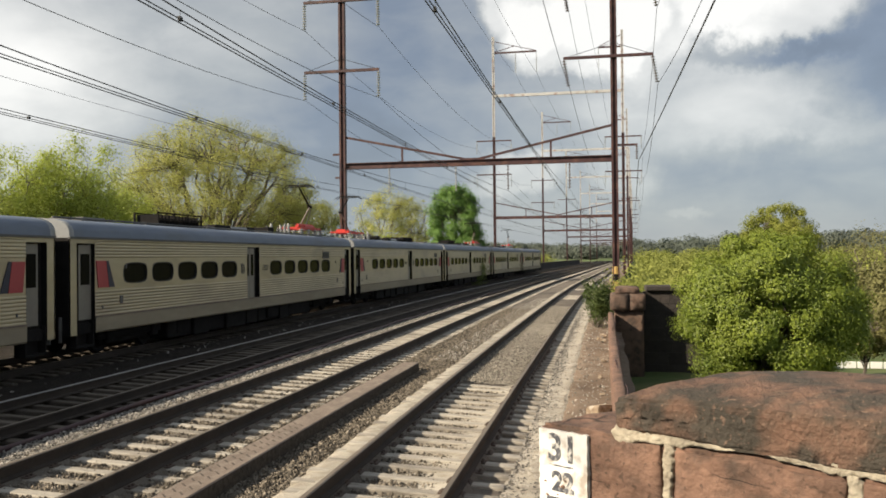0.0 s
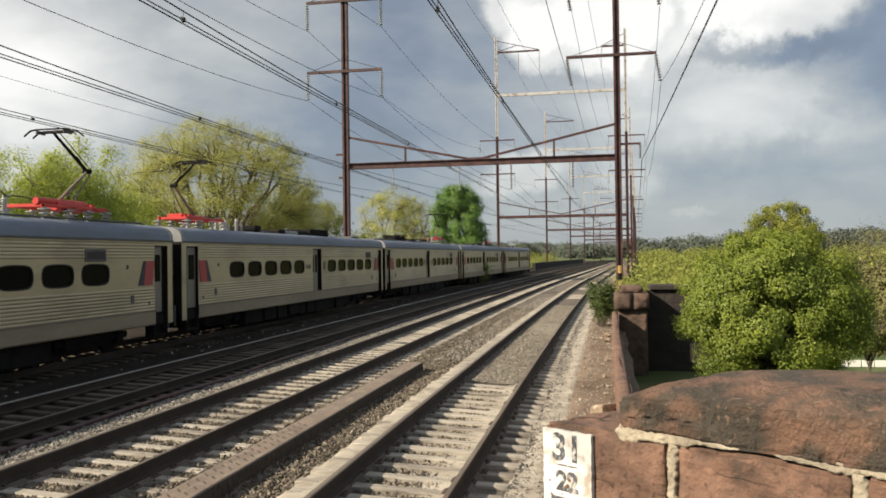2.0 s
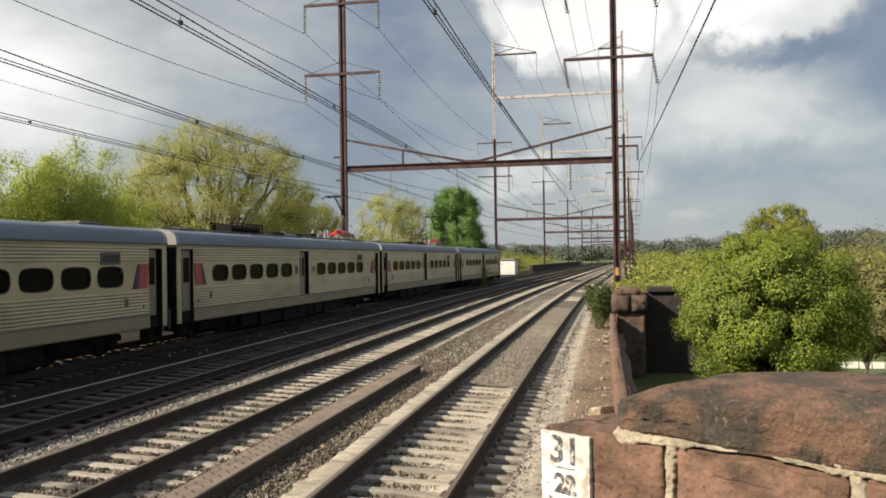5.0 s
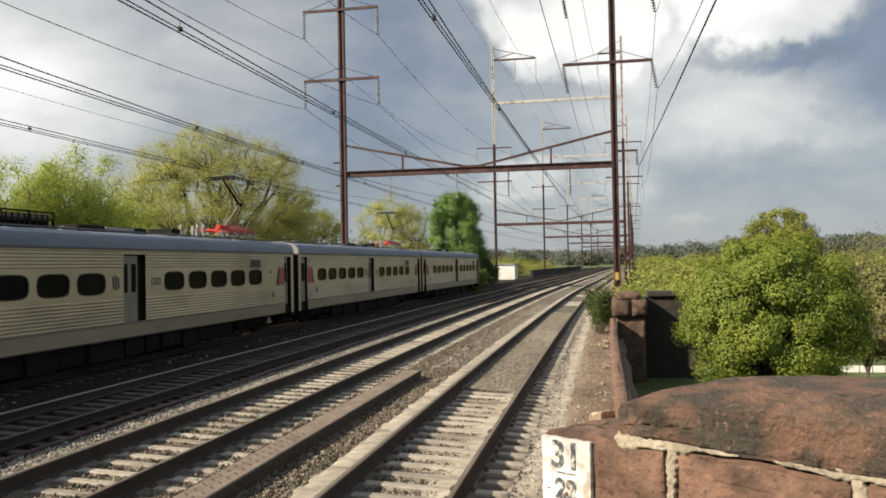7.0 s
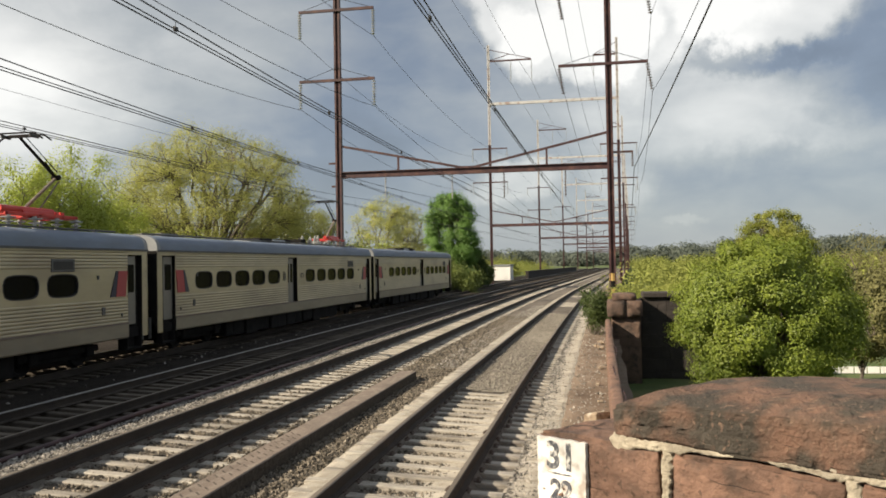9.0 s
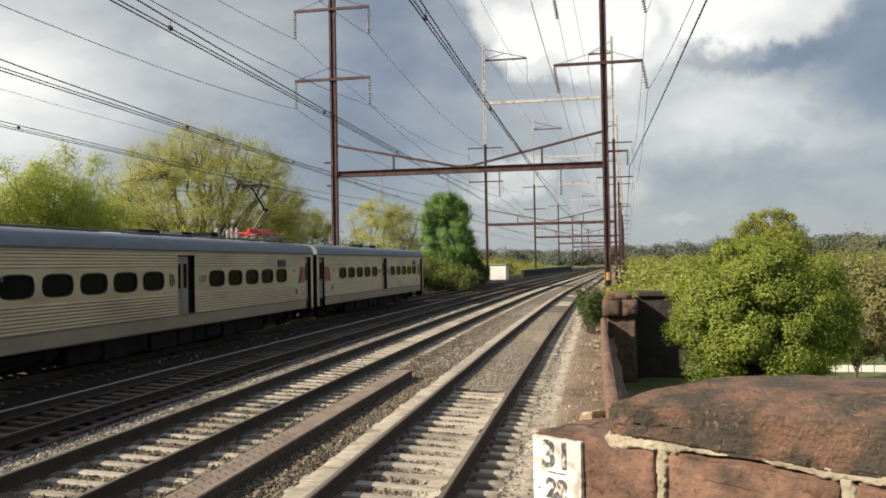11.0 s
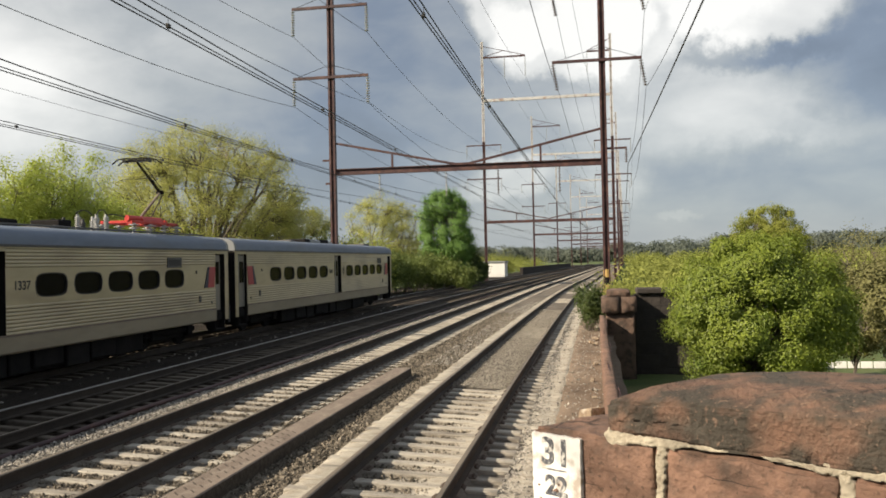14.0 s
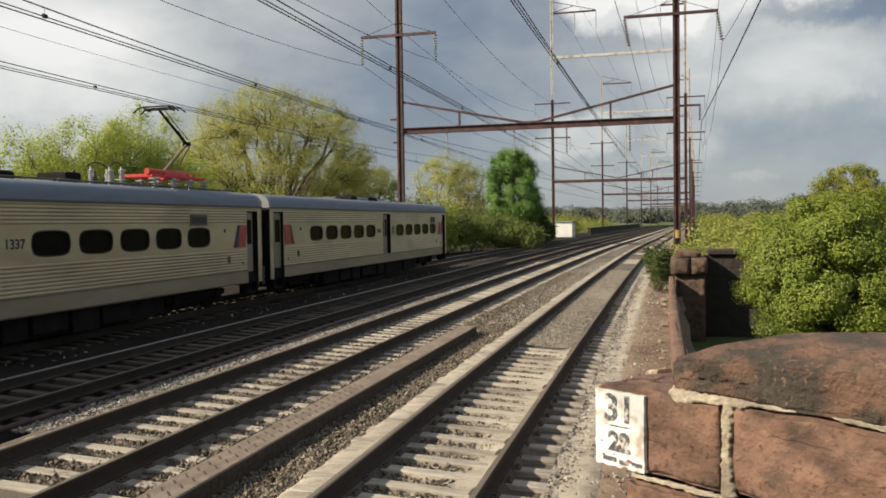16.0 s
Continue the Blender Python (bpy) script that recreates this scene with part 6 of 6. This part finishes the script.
    bush("shrub", "ragged dark green shrub beside the walkway", (x, y, -0.2), 1.1, 1.75, 5000, 0.045, "leaf_shrub", 25, depth=1.6)
    x, y, _ = on_line(0.35, 37)
    bush("shrub", "ragged dark green shrub beside the walkway", (x, y, -0.2), 0.9, 1.0, 1600, 0.05, "leaf_shrub", 26, depth=1.5)
    for i, (az, d, w, h) in enumerate(((3.6, 44, 3.2, 3.6), (5.4, 40, 3.0, 3.4), (7.4, 42, 3.4, 3.3), (2.9, 58, 3.5, 3.4))):
        tagged(bush("hedge_shrub", "pale green shrub growing above the wing wall", stand(az, d), w, h * 0.9, 7000, 0.06, "leaf_far", 60 + i), group="hedge shrubs")
    rng = random.Random(77)
    near, far = [], []
    for _ in range(120):
        d = rng.uniform(90, 330)
        x, y = bearing(rng.uniform(2.8, 30), d)
        if x - bend(y) > 6:
            near.append((x, y, rng.uniform(6, 12), rng.uniform(3.6, 6.4) + d * 0.008, 3000))
    for _ in range(60):
        d = rng.uniform(130, 330)
        x, y = bearing(rng.uniform(-13.5, 0.8), d)
        if x - bend(y) < -26:
            near.append((x, y, rng.uniform(6, 11), rng.uniform(3.0, 5.0), 1500))
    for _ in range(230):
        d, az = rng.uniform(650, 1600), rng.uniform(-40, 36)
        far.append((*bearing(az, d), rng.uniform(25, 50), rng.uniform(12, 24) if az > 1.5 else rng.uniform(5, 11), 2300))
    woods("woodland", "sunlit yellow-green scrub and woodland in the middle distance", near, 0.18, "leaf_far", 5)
    woods("distant_woods", "grey-green woods on far low hills, haze in their colour", far, 1.25, "leaf_haze", 6)


def build_house():
    ob = thing("white_building", "small plain white building beyond the tracks", "building", at=Matrix.Translation((*bearing(-6.4, 170), -2.2)))
    bm = bmesh.new()
    box(bm, -2.4, 2.4, -3, 3, -0.5, 4.6)
    part("wall", bm, "white_wall", ob)
    bm = bmesh.new()
    box(bm, -2.6, 2.6, -3.2, 3.2, 4.6, 4.9, bevel=0.05)
    part("roof", bm, "roof_grey", ob)
    fence = thing("white_fence", "low white fence across the grass", "fence", at=Matrix.Translation((*bearing(17.5, 38.3), 0)))
    z = land(*bearing(17.5, 38.3)) + 0.02
    for i in range(44):
        bm = bmesh.new()
        box(bm, -8 + 0.5 * i, -7.55 + 0.5 * i, -0.03, 0.03, z, z + 0.28, bevel=0.01)
        part("board", bm, "white_wall", fence)


def motions():
    for i, c in enumerate(CARS):
        walk(c, [(0.5 * k, car_pose(i, 0.5 * k)) for k in range(33)])


build_ground()
build_bed()
build_pillar()
build_parapet()
build_far_wall()
build_portals()
build_train()
build_plants()
build_house()
build_wires()
build_trough()
build_tracks()
build_chips()
build_sand()
motions()
